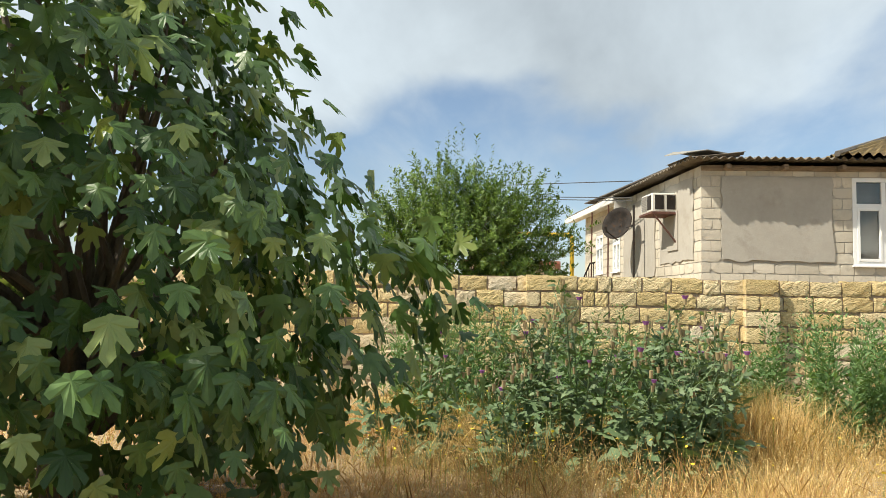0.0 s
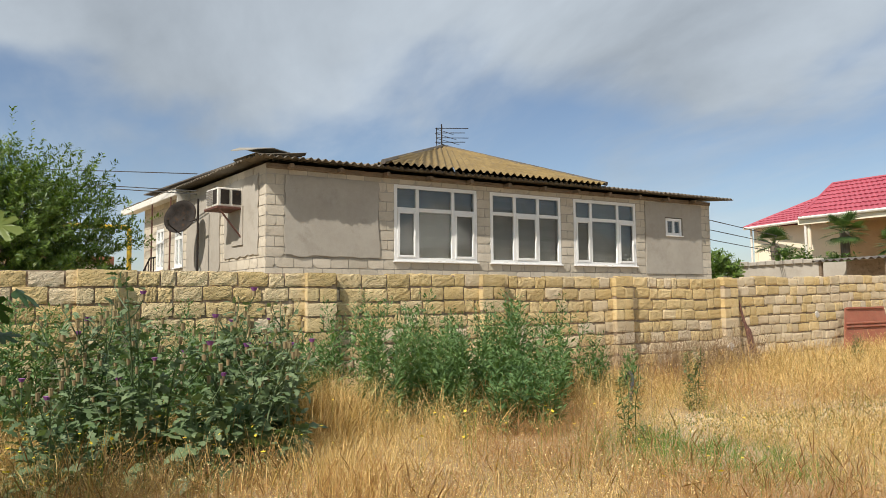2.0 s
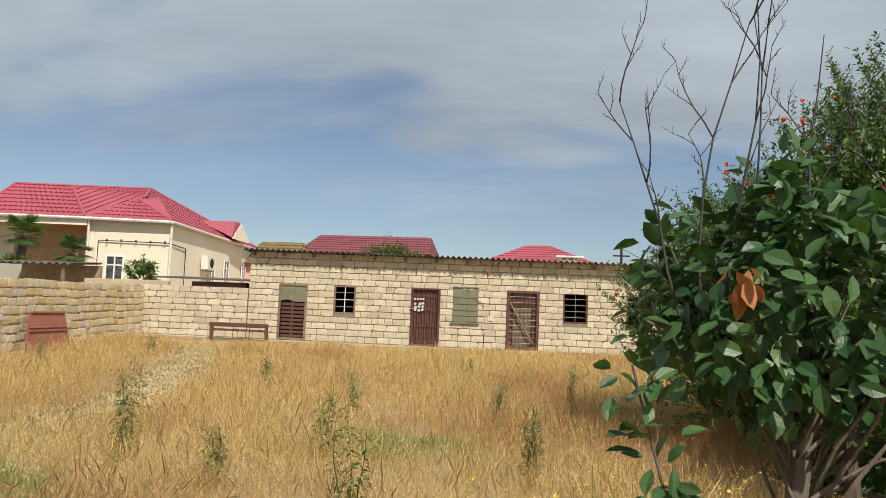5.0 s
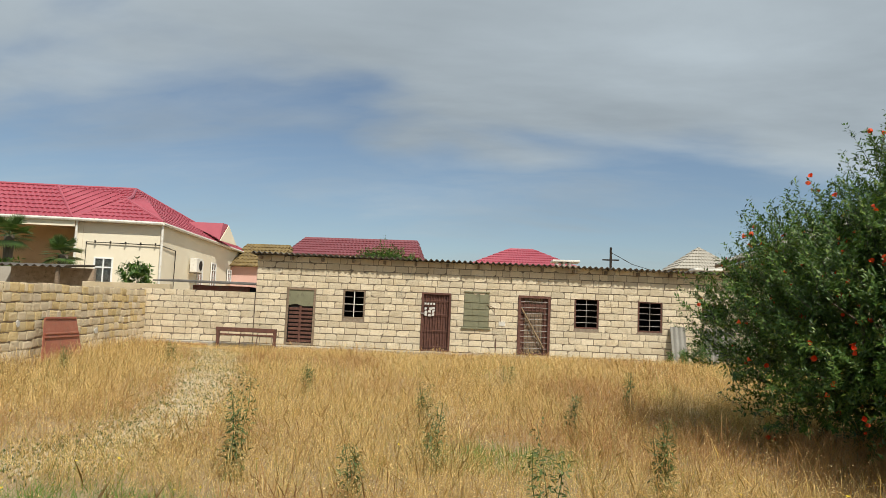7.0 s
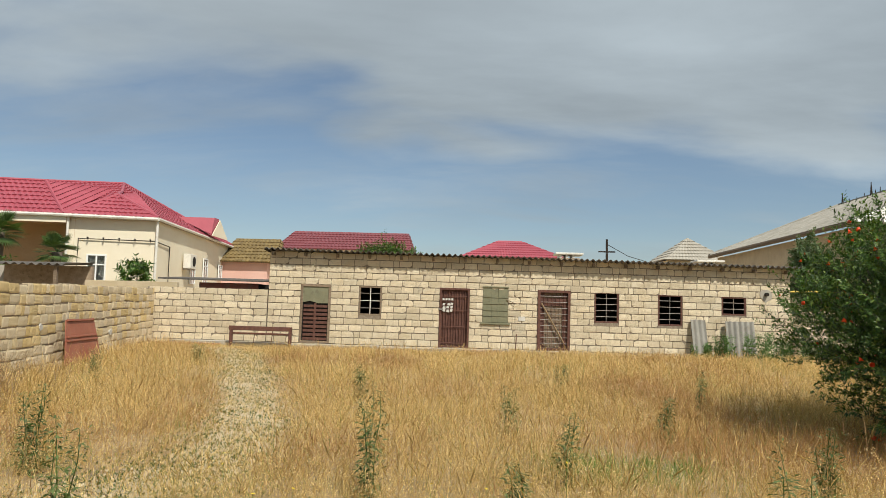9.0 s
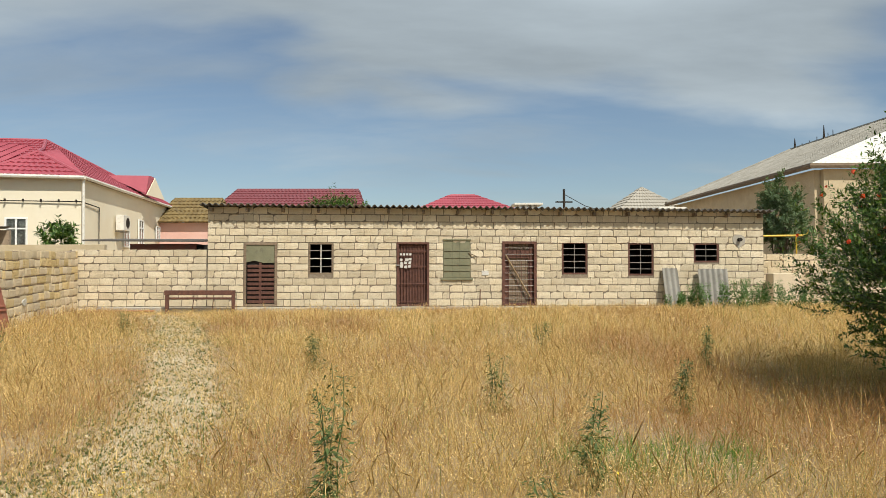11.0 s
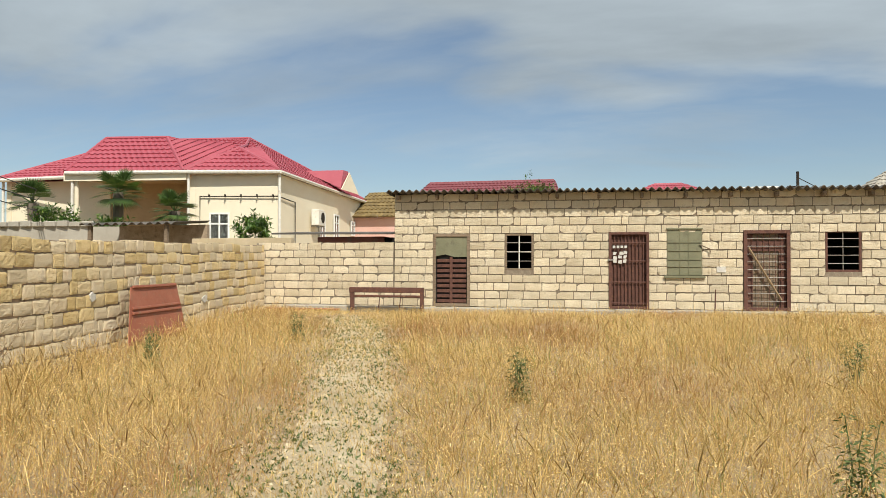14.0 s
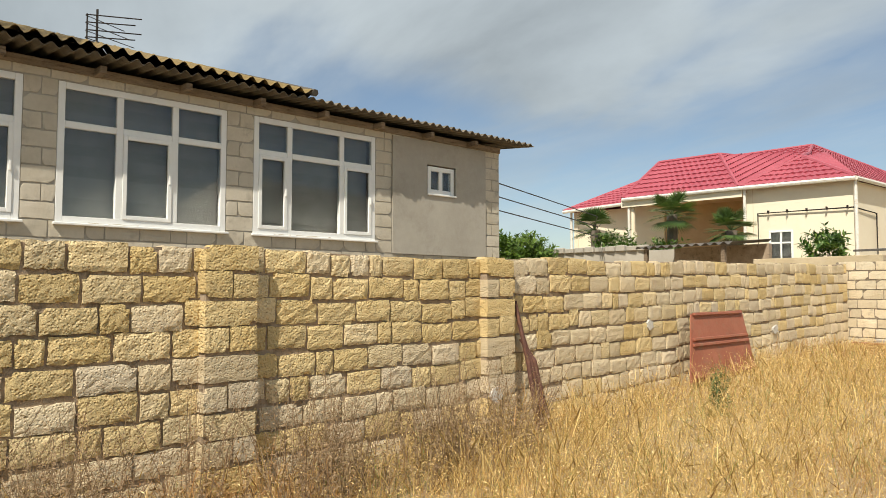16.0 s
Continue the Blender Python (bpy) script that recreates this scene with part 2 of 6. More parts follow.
M_STRAW = surf("straw_grass", (0.45, 0.285, 0.092), (0.84, 0.63, 0.29), 4.5, 0.65, 0, piece=1.3, c3=(0.34, 0.20, 0.07), leaf=0.25)
# Dead grass colour, used for the imitated shade under two trees too.
M_RUSSET = surf("russet_dead_and_shaded_grass", (0.38, 0.20, 0.085), (0.54, 0.33, 0.15), 0.5, 0.8, 0, piece=1.0, leaf=0.3)
M_GREENGRASS = surf("green_grass", (0.10, 0.20, 0.03), (0.20, 0.31, 0.06), 0.8, 0.6, 0, piece=0.9, leaf=0.35)
M_FIG = surf("fig_leaf", (0.04, 0.095, 0.022), (0.125, 0.215, 0.06), 1.6, 0.38, 0.25, 60, 1.1, c3=(0.27, 0.34, 0.11), leaf=0.26)
M_BROAD = surf("quince_leaf", (0.03, 0.085, 0.025), (0.075, 0.15, 0.045), 2, 0.4, 0.25, 60, 1.0, leaf=0.2)
M_DEADLEAF = surf("dead_orange_leaf", (0.32, 0.10, 0.03), (0.46, 0.19, 0.07), 6, 0.85, 0.3, 60, 0.5, leaf=0.2)
M_POME = surf("pomegranate_leaf", (0.032, 0.085, 0.012), (0.10, 0.19, 0.03), 1.6, 0.42, 0, piece=1.2, c3=(0.20, 0.28, 0.05), leaf=0.2)
M_FLOWER = surf("scarlet_flower", (0.75, 0.055, 0.015), (0.85, 0.11, 0.02), 5, 0.6, 0, piece=0.5, leaf=0.2)
M_TREE = surf("bright_tree_leaf", (0.055, 0.115, 0.014), (0.145, 0.225, 0.032), 0.9, 0.45, 0, piece=1.2, leaf=0.25)
M_WEED = surf("blue_green_weed_leaf", (0.075, 0.155, 0.05), (0.15, 0.25, 0.085), 1.0, 0.6, 0, piece=0.9, leaf=0.28)
M_THISTLE = surf("grey_green_thistle_leaf", (0.08, 0.14, 0.055), (0.175, 0.24, 0.12), 2.0, 0.6, 0, piece=0.9, leaf=0.22)
M_PURPLE = surf("purple_thistle_bloom", (0.22, 0.06, 0.25), (0.33, 0.12, 0.36), 9, 0.8, 0)
M_BUD = surf("brown_thistle_bud", (0.20, 0.16, 0.08), (0.30, 0.23, 0.12), 9, 0.8, 0, piece=0.6)
M_YELLOW = surf("yellow_flower", (0.78, 0.58, 0.03), (0.85, 0.68, 0.06), 9, 0.7, 0, piece=0.4, leaf=0.2)
M_DRYWEED = surf("dry_brown_weed", (0.20, 0.13, 0.075), (0.36, 0.255, 0.15), 3, 0.9, 0, piece=0.9, leaf=0.15)
M_PALM = surf("palm_leaf", (0.05, 0.10, 0.025), (0.105, 0.165, 0.045), 1.0, 0.5, 0, piece=0.8, leaf=0.2)
M_PIPE = surf("yellow_gas_pipe", (0.65, 0.42, 0.03), (0.75, 0.5, 0.05), 3, 0.5, 0.1)
M_DISH = surf("dark_dish_metal", (0.022, 0.019, 0.017), (0.05, 0.044, 0.04), 5, 0.9, 0.2, 40, stain=(0.07, 0.04, 0.022))
M_DISH.node_tree.nodes["Principled BSDF"].inputs["Specular IOR Level"].default_value = 0.1
M_BLACK = surf("black_cable", (0.02, 0.02, 0.02), (0.05, 0.05, 0.05), 5, 0.6, 0)
M_PAPER = surf("faded_paper", (0.55, 0.53, 0.48), (0.66, 0.64, 0.60), 8, 0.8, 0.1, 30, stain=(0.4, 0.36, 0.32))


# ---- mesh tools ----
class Shape:
    """Vertices and faces gathered for one mesh."""

    def __init__(self):
        self.v, self.f = [], []

    def add(self, vs, fs):
        n = len(self.v)
        self.v += [tuple(p) for p in vs]
        self.f += [tuple(n + i for i in q) for q in fs]
        return self

    def box(self, x0, y0, z0, x1, y1, z1, b=0.0):
        if b <= 0:
            return self.add([(x0, y0, z0), (x1, y0, z0), (x1, y1, z0), (x0, y1, z0), (x0, y0, z1), (x1, y0, z1), (x1, y1, z1), (x0, y1, z1)],
                            [(0, 3, 2, 1), (4, 5, 6, 7), (0, 1, 5, 4), (1, 2, 6, 5), (2, 3, 7, 6), (3, 0, 4, 7)])
        vs, fs = [], []
        for x, sx in ((x0, 1), (x1, -1)):
            for y, sy in ((y0, 1), (y1, -1)):
                for z, sz in ((z0, 1), (z1, -1)):
                    vs += [(x, y + sy * b, z + sz * b), (x + sx * b, y, z + sz * b), (x + sx * b, y + sy * b, z)]
        k = lambda i, j, l, a: (i * 4 + j * 2 + l) * 3 + a
        fs += [(k(0, 0, 0, 0), k(0, 0, 1, 0), k(0, 1, 1, 0), k(0, 1, 0, 0)), (k(1, 0, 0, 0), k(1, 1, 0, 0), k(1, 1, 1, 0), k(1, 0, 1, 0)),
               (k(0, 0, 0, 1), k(1, 0, 0, 1), k(1, 0, 1, 1), k(0, 0, 1, 1)), (k(0, 1, 0, 1), k(0, 1, 1, 1), k(1, 1, 1, 1), k(1, 1, 0, 1)),
               (k(0, 0, 0, 2), k(0, 1, 0, 2), k(1, 1, 0, 2), k(1, 0, 0, 2)), (k(0, 0, 1, 2), k(1, 0, 1, 2), k(1, 1, 1, 2), k(0, 1, 1, 2))]
        for i in (0, 1):
            for j in (0, 1):
                fs += [(k(i, j, 0, 0), k(i, j, 1, 0), k(i, j, 1, 1), k(i, j, 0, 1)), (k(i, 0, j, 0), k(i, 1, j, 0), k(i, 1, j, 2), k(i, 0, j, 2)),
                       (k(0, i, j, 1), k(1, i, j, 1), k(1, i, j, 2), k(0, i, j, 2))]
                for l in (0, 1):
                    fs.append((k(i, j, l, 0), k(i, j, l, 1), k(i, j, l, 2)))
        return self.add(vs, fs)

    def tube(self, pts, r0, r1=None, n=6):
        """A round tapered tube along a run of points."""
        pts = [Vector(p) for p in pts]
        r1 = r0 if r1 is None else r1
        vs, fs = [], []
        for i, p in enumerate(pts):
            a = (pts[min(i + 1, len(pts) - 1)] - pts[max(i - 1, 0)]).normalized()
            side = a.cross(Vector((0, 0, 1)) if abs(a.z) < 0.9 else Vector((1, 0, 0))).normalized()
            up, r = side.cross(a), r0 + (r1 - r0) * i / max(len(pts) - 1, 1)
            vs += [p + r * (math.cos(2 * math.pi * j / n) * side + math.sin(2 * math.pi * j / n) * up) for j in range(n)]
        for i in range(len(pts) - 1):
            fs += [(i * n + j, i * n + (j + 1) % n, (i + 1) * n + (j + 1) % n, (i + 1) * n + j) for j in range(n)]
        fs += [tuple(range(n))[::-1], tuple((len(pts) - 1) * n + j for j in range(n))]
        return self.add(vs, fs)

    def slab(self, poly, h):
        """A sheet with thickness: polygon points pushed along h."""
        poly, h, n = [Vector(p) for p in poly], Vector(h), len(poly)
        return self.add(poly + [p + h for p in poly],
                        [tuple(range(n))[::-1], tuple(range(n, 2 * n))] + [(i, (i + 1) % n, n + (i + 1) % n, n + i) for i in range(n)])

    def mesh(self, name, mat, smooth=False, tidy=True):
        me = bpy.data.meshes.new(name)
        me.from_pydata(self.v, [], self.f)
        me.materials.append(mat)
        if tidy and len(self.f) < 20000:
            bm = bmesh.new()
            bm.from_mesh(me)
            bmesh.ops.recalc_face_normals(bm, faces=bm.faces)
            bm.to_mesh(me)
            bm.free()
        if smooth:
            me.polygons.foreach_set("use_smooth", [True] * len(me.polygons))
        me.update()
        return me


def thing(name, m=None, label="", category="", group="", kind=""):
    ob = new(name)
    if m is not None:
        ob.matrix_world = m
    return tagged(ob, label, category, group, kind)


def part(name, shape, mat, parent, label="", smooth=False, kind=""):
    ob = new(name, shape.mesh(name, mat, smooth) if isinstance(shape, Shape) else shape)
    ob.parent = parent
    return tagged(ob, label, kind=kind)


def single(name, shape, mat, label="", category="", group="", kind="", m=None, smooth=False):
    ob = new(name, shape.mesh(name, mat, smooth) if isinstance(shape, Shape) else shape)
    if m is not None:
        ob.matrix_world = m
    return tagged(ob, label, category, group, kind)


def scatter(name, tv, tf, rot, pos, mat, smooth=False):
    """One mesh from many copies of a small template: rot N x 3 x 3, pos N x 3."""
    tv, rot, pos = np.asarray(tv, float), np.asarray(rot, float), np.asarray(pos, float)
    n, k = len(pos), len(tv)
    vs = (np.einsum("nij,kj->nki", rot, tv) + pos[:, None]).reshape(-1, 3)
    sizes = np.array([len(q) for q in tf])
    flat = np.concatenate([np.array(q) for q in tf])
    loops = (flat[None] + (np.arange(n) * k)[:, None]).ravel()
    total = np.tile(sizes, n)
    me = bpy.data.meshes.new(name)
    me.vertices.add(n * k)
    me.vertices.foreach_set("co", vs.ravel())
    me.loops.add(len(loops))
    me.loops.foreach_set("vertex_index", loops)
    me.polygons.add(len(total))
    me.polygons.foreach_set("loop_start", np.concatenate([[0], np.cumsum(total)[:-1]]))
    me.polygons.foreach_set("loop_total", total)
    me.materials.append(mat)
    me.update(calc_edges=True)
    if smooth:
        me.polygons.foreach_set("use_smooth", [True] * len(me.polygons))
    return me


def turns(yaw, tilt, spin=None, size=None):
    """Rotations for scatter: spin about z, tilt about y, then yaw about z, times size."""
    yaw, tilt = np.asarray(yaw), np.asarray(tilt)
    spin = np.zeros_like(yaw) if spin is None else spin
    z0, o1 = np.zeros_like(yaw), np.ones_like(yaw)

    def rz(a):
        return np.stack([np.cos(a), -np.sin(a), z0, np.sin(a), np.cos(a), z0, z0, z0, o1], -1).reshape(-1, 3, 3)

    ry = np.stack([np.cos(tilt), z0, np.sin(tilt), z0, o1, z0, -np.sin(tilt), z0, np.cos(tilt)], -1).reshape(-1, 3, 3)
    m = rz(yaw) @ ry @ rz(spin)
    return m if size is None else m * np.asarray(size).reshape(len(yaw), -1)[:, None, :] if np.ndim(size) > 1 else m * np.asarray(size)[:, None, None]


def corrugated(x0, x1, front, back, amp=0.025, pitch=0.15, thick=0.008, sag=0.0, rng=None):
    """Wavy sheet: the waves run along x; front and back are (y, z) of its two edges; sag adds a slope along x."""
    n = max(8, int((x1 - x0) / pitch * 8))
    (ya, za), (yb, zb) = front, back
    s = Shape()
    vs = []
    for i in range(n + 1):
        x = x0 + (x1 - x0) * i / n
        w = amp * math.cos(2 * math.pi * x / pitch) + sag * (x - x0)
        j = 0.012 * math.sin(x * 5.1) + 0.008 * math.sin(x * 13.7)
        vs += [(x, ya + j, za + w), (x, yb, zb + w), (x, ya + j, za + w - thick), (x, yb, zb + w - thick)]
    fs = []
    for i in range(n):
        a, b = 4 * i, 4 * i + 4
        fs += [(a, b, b + 1, a + 1), (a + 2, a + 3, b + 3, b + 2), (a, a + 2, b + 2, b), (a + 1, b + 1, b + 3, a + 3)]
    fs += [(0, 1, 3, 2), (4 * n, 4 * n + 2, 4 * n + 3, 4 * n + 1)]
    return s.add(vs, fs)


def core(s, x0, x1, z0, z1, y0, y1, holes):
    """A solid wall along x with rectangular holes (a, b, low, high) right through it."""
    xs = sorted({x0, x1, *[h[0] for h in holes], *[h[1] for h in holes]})
    for a, b in zip(xs, xs[1:]):
        cut = sorted((h[2], h[3]) for h in holes if h[0] < (a + b) / 2 < h[1])
        z = z0
        for lo, hi in cut:
            if lo > z:
                s.box(a, y0, z, b, y1, lo)
            z = hi
        if z < z1:
            s.box(a, y0, z, b, y1, z1)
    return s


def lay(rng, x0, x1, z0, count, holes, size=0.4, rise=0.2, joint=0.012, odd=0.12):
    """Block courses in running bond round the holes: rows of x, z, length, height."""
    out = []
    for c in range(count):
        z = z0 + c * rise
        free, x = [], x0
        for a, b, lo, hi in sorted(h for h in holes if h[2] < z + rise * 0.6 and h[3] > z + rise * 0.4):
            if a > x:
                free.append((x, a))
            x = max(x, b)
        if x < x1:
            free.append((x, x1))
        for a, b in free:
            x = a
            first = size * (0.5 if c % 2 else 1.0) * rng.uniform(0.85, 1.1)
            while x < b - 0.03:
                l = first if x == a else size * rng.uniform(0.93, 1.05) if rng.random() > odd else size * rng.uniform(0.35, 0.7)
                if b - (x + l) < 0.12:
                    l = b - x
                out.append((x + joint / 2, z + joint / 2, l - joint, rise - joint))
                x += l
    return out


def stone(rng, rough, depth=0.12):
    """A unit block (1 x depth x 1) whose front, facing -y, is uneven, chipped and rounded at its edges."""
    nx, nz = (8, 6) if rough > 0.011 else (6, 4)
    big = rough > 0.015
    ragged_x, ragged_z = (0.03, 0.075) if big else (0.018, 0.05)
    chip = (rng.choice((0, nx - 1)), rng.choice((0, nz - 1))) if rng.random() < 0.6 else None
    vs = []
    for k in range(nz):
        for i in range(nx):
            u, w = i / (nx - 1), k / (nz - 1)
            edge = (i in (0, nx - 1)) + (k in (0, nz - 1))
            y = edge * rough * (0.35 if big else 0.3) + rng.uniform(-rough, rough) * 0.22
            x = u + (rng.uniform(0, ragged_x) if i == 0 else rng.uniform(-ragged_x, 0) if i == nx - 1 else rng.uniform(-0.03, 0.03))
            z = w + (rng.uniform(0, ragged_z) if k == 0 else rng.uniform(-ragged_z, 0) if k == nz - 1 else rng.uniform(-0.03, 0.03))
            if chip == (i, k):
                x, z, y = x + (0.07 if i == 0 else -0.07), z + (0.15 if k == 0 else -0.15), y + rough
            vs.append((x, y, z))
    fs = [(k * nx + i, k * nx + i + 1, (k + 1) * nx + i + 1, (k + 1) * nx + i) for k in range(nz - 1) for i in range(nx - 1)]
    rim = [i for i in range(nx)] + [k * nx + nx - 1 for k in range(1, nz)] + [(nz - 1) * nx + i for i in range(nx - 2, -1, -1)] + [k * nx for k in range(nz - 2, 0, -1)]
    n0 = len(vs)
    vs += [(vs[i][0], depth, vs[i][2]) for i in rim]
    fs += [(rim[j], n0 + j, n0 + (j + 1) % len(rim), rim[(j + 1) % len(rim)]) for j in range(len(rim))]
    return vs, fs


def masonry(parent, rows, mats, rough, near, name="block", drop=lambda x: 0.0, seed=3, y=0.0, rest="rest_of_blocks"):
    """Blocks as pieces of their own within the stretch near (x0, x1), at most 300; the rest joined."""
    rng = random.Random(seed)
    kinds = [stone(rng, rough) for _ in range(14)]
    meshes = {}
    joined = {}
    made = 0
    for x, z, l, h in rows:
        kind, mat = rng.randrange(14), mats(rng, x, z)
        push = rng.uniform(-rough, rough) * 0.35
        if rough > 0.011:
            z, h = z + rng.uniform(-0.012, 0.010), h * rng.uniform(0.95, 1.10)
        elif rough > 0.006:
            z, h = z + rng.uniform(-0.004, 0.004), h * rng.uniform(0.95, 1.02)
        if near[0] <= x <= near[1] and made < 300:
            if (kind, mat.name) not in meshes:
                meshes[kind, mat.name] = Shape().add(*kinds[kind]).mesh(name, mat)
            ob = new(name, meshes[kind, mat.name])
            ob.parent = parent
            ob.location = (x, y + push, z + drop(x))
            ob.scale = (l, 1, h)
            made += 1
        else:
            vs, fs = kinds[kind]
            joined.setdefault(mat.name, (mat, Shape()))[1].add([(x + p[0] * l, y + push + p[1], z + drop(x) + p[2] * h) for p in vs], fs)
    for mat, s in joined.values():
        part(rest, s.mesh(rest, mat, tidy=False), mat, parent, kind="stuff")


# ---- ground ----
def gz(x, y):
    """Height of the ground: the plot rises gently towards the shed."""
    t = min(max((y + 14.0) / 13.0, 0.0), 1.0)
    z = -0.36 + 0.36 * t * t * (3 - 2 * t)
    if abs(x) < 60 and abs(y) < 60:
        z += 0.05 * noise.noise(Vector((x * 0.35, y * 0.35, 0.3))) + 0.02 * noise.noise(Vector((x * 1.7, y * 1.7, 2.3)))
    return z


def ground_sheet():
    xs = [-3000, -600, -150, -60] + [-30 + 2 * i for i in range(10)] + [-10 + 0.4 * i for i in range(76)] + [22 + 2 * i for i in range(6)] + [40, 70, 160, 600, 3000]
    ys = [-3000, -600, -150, -60, -45] + [-36 + 2 * i for i in range(5)] + [-27 + 0.4 * i for i in range(74)] + [4 + 3 * i for i in range(12)] + [45, 70, 160, 600, 3000]
    s = Shape()
    s.v = [(x, y, gz(x, y)) for y in ys for x in xs]
    n = len(xs)
    s.f = [(j * n + i, j * n + i + 1, (j + 1) * n + i + 1, (j + 1) * n + i) for j in range(len(ys) - 1) for i in range(n - 1)]
    single("ground", s, M_SOIL, "dry pale soil of an overgrown plot", "ground", kind="structure", smooth=True)


ground_sheet()

# ---- boundary wall of rough yellow stone ----
WALL_M = pose(-0.94, -26.0, 0, rz=97.8)
WALL_L = 26.24
PILS = [-2.7, 0.2, 3.11, 5.88, 8.76, 11.64, 14.63]


def wall_rise(s):
    """How far the courses climb along the wall towards the corner."""
    return 0.255 * max(0.0, (s - 14.0) / 12.0) + 0.012 * math.sin(1.7 * s) + 0.008 * math.sin(4.3 * s + 1.0)


wall_left = thing("wall_left", WALL_M, "boundary wall of rough yellow limestone blocks with pilasters", "wall", kind="structure")
s = Shape()
for i in range(-5, 26):
    a, b = WALL_L * i / 26, WALL_L * (i + 1) / 26
    s.slab([(a, 0.024, -0.7), (b, 0.024, -0.7), (b, 0.024, 1.43 + wall_rise(b)), (a, 0.024, 1.43 + wall_rise(a))], (0, 0.2, 0))
part("mortar_core", s, M_MORTAR, wall_left)

for k, (sx, sz, w_, h_) in enumerate(((17.95, 0.60, 0.17, 0.13), (22.2, 0.28, 0.26, 0.15), (14.75, 0.06, 0.2, 0.15))):
    r_ = random.Random(90 + k)
    ring = [(sx + w_ * 0.5 * math.cos(a * 0.628) * r_.uniform(0.55, 1.25), -0.022 - (0.1 if k == 2 else 0), sz + wall_rise(sx) + h_ * 0.5 * math.sin(a * 0.628) * r_.uniform(0.55, 1.25)) for a in range(10)]
    part("whitewash_patch", Shape().slab(ring, (0, 0.028, 0)), M_PAPER, wall_left, "splash of old whitewash")

# ---- low cream wall between corner and shed, and the shed ----
TILT = 0.43
SHED_M = pose(0, 0, 0, ry=TILT)
shed = thing("shed", SHED_M, "long low shed of cream limestone blocks under a corrugated roof", "shed", kind="structure")
HOLES = [(0.0, 0.93, 0.13, 1.93), (1.80, 2.50, 1.03, 1.93), (4.29, 5.21, 0.13, 1.95), (5.62, 6.40, 0.93, 2.0),
         (7.31, 8.31, 0.13, 1.98), (9.05, 9.80, 1.03, 1.97), (11.0, 11.75, 1.0, 1.95), (12.95, 13.70, 1.38, 1.95)]
part("mortar_core", core(Shape(), -1.0, 15.05, -0.4, 2.9, 0.02, 0.2, HOLES), M_JOINT, shed)
s = Shape()
s.box(-1.0, 0.2, -0.4, -0.8, 4.2, 2.75).box(14.85, 0.2, -0.4, 15.05, 4.2, 2.75).box(-1.0, 4.2, -0.4, 15.05, 4.4, 2.75)
part("back_walls", s, M_MORTAR, shed)
# Floor and upright sheet coloured near black to imitate the shed's inner shade.
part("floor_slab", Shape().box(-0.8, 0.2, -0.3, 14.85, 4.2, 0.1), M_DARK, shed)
part("inner_lining", Shape().box(-0.8, 2.2, 0.1, 14.85, 2.25, 2.7), M_DARK, shed, "dark sheet standing in for the unlit interior")
part("roof", corrugated(-1.13, 15.25, (-0.36, 2.985), (4.7, 2.80), 0.034, 0.175, 0.014, sag=-0.006), M_SLATE, shed, "weathered dark corrugated roof sheets")
for i in range(17):
    x = -0.9 + i * 0.985
    part("rafter_end", Shape().box(x, -0.22, 2.79 - 0.006 * (x + 1), x + 0.07, 0.05, 2.90 - 0.006 * (x + 1), 0.006), M_WOOD, shed)
rng = random.Random(5)
for i in range(30):
    x = -3.9 + i * 0.64
    part("plinth_block", Shape().box(x, -0.30 + rng.uniform(-0.03, 0.03), -0.35, x + 0.63, 0.0, 0.115 + rng.uniform(-0.02, 0.015), 0.02), M_CEMENT, shed)


def frame_bars(parent, x0, x1, z0, z1, y, w, mat, name="frame", d=0.05):
    s = Shape()
    s.box(x0, y, z0, x0 + w, y + d, z1, 0.004).box(x1 - w, y, z0, x1, y + d, z1, 0.004)
    s.box(x0 + w, y + 0.001, z1 - w, x1 - w, y + d, z1, 0.004).box(x0 + w, y + 0.001, z0, x1 - w, y + d, z0 + w, 0.004)
    return part(name, s, mat, parent)


def shed_door(label, x0, x1, z0, z1):
    return thing("shed_door", SHED_M @ Matrix.Translation((0, 0, 0)), label, "door", "shed doors")


# slatted wooden door
d1 = shed_door("closed weathered wooden door with a slatted brown lower half", 0, 0.93, 0.13, 1.93)
frame_bars(d1, 0.0, 0.93, 0.13, 1.93, 0.0, 0.07, M_WOOD)
# Near-black sheet gives the unlit gaps between the slats.
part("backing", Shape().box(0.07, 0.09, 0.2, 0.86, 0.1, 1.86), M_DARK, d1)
part("upper_board", Shape().slab([(0.07, 0.03, 1.37), (0.30, 0.03, 1.42), (0.55, 0.03, 1.35), (0.86, 0.03, 1.36), (0.86, 0.03, 1.86), (0.07, 0.03, 1.86)], (0, 0.02, 0)), M_OLIVE, d1, "faded grey-green board")
for i in range(9):
    part("slat", Shape().box(0.10, 0.045, 0.22 + i * 0.125, 0.84, 0.065, 0.30 + i * 0.125, 0.005), M_RUST, d1)
part("stile", Shape().box(0.42, 0.03, 0.2, 0.49, 0.05, 1.36, 0.005), M_RUST, d1)

# iron doors
d2 = shed_door("closed rusty brown iron door with upright bars and a torn notice", 4.29, 5.21, 0.13, 1.95)
frame_bars(d2, 4.29, 5.21, 0.13, 1.95, -0.02, 0.06, M_RUST)
part("backing", Shape().box(4.35, 0.07, 0.19, 5.15, 0.09, 1.89), M_RUST, d2)
for i in range(9):
    part("bar", Shape().tube([(4.42 + i * 0.083, 0.03, 0.2), (4.42 + i * 0.083, 0.03, 1.88)], 0.011), M_RUST, d2)
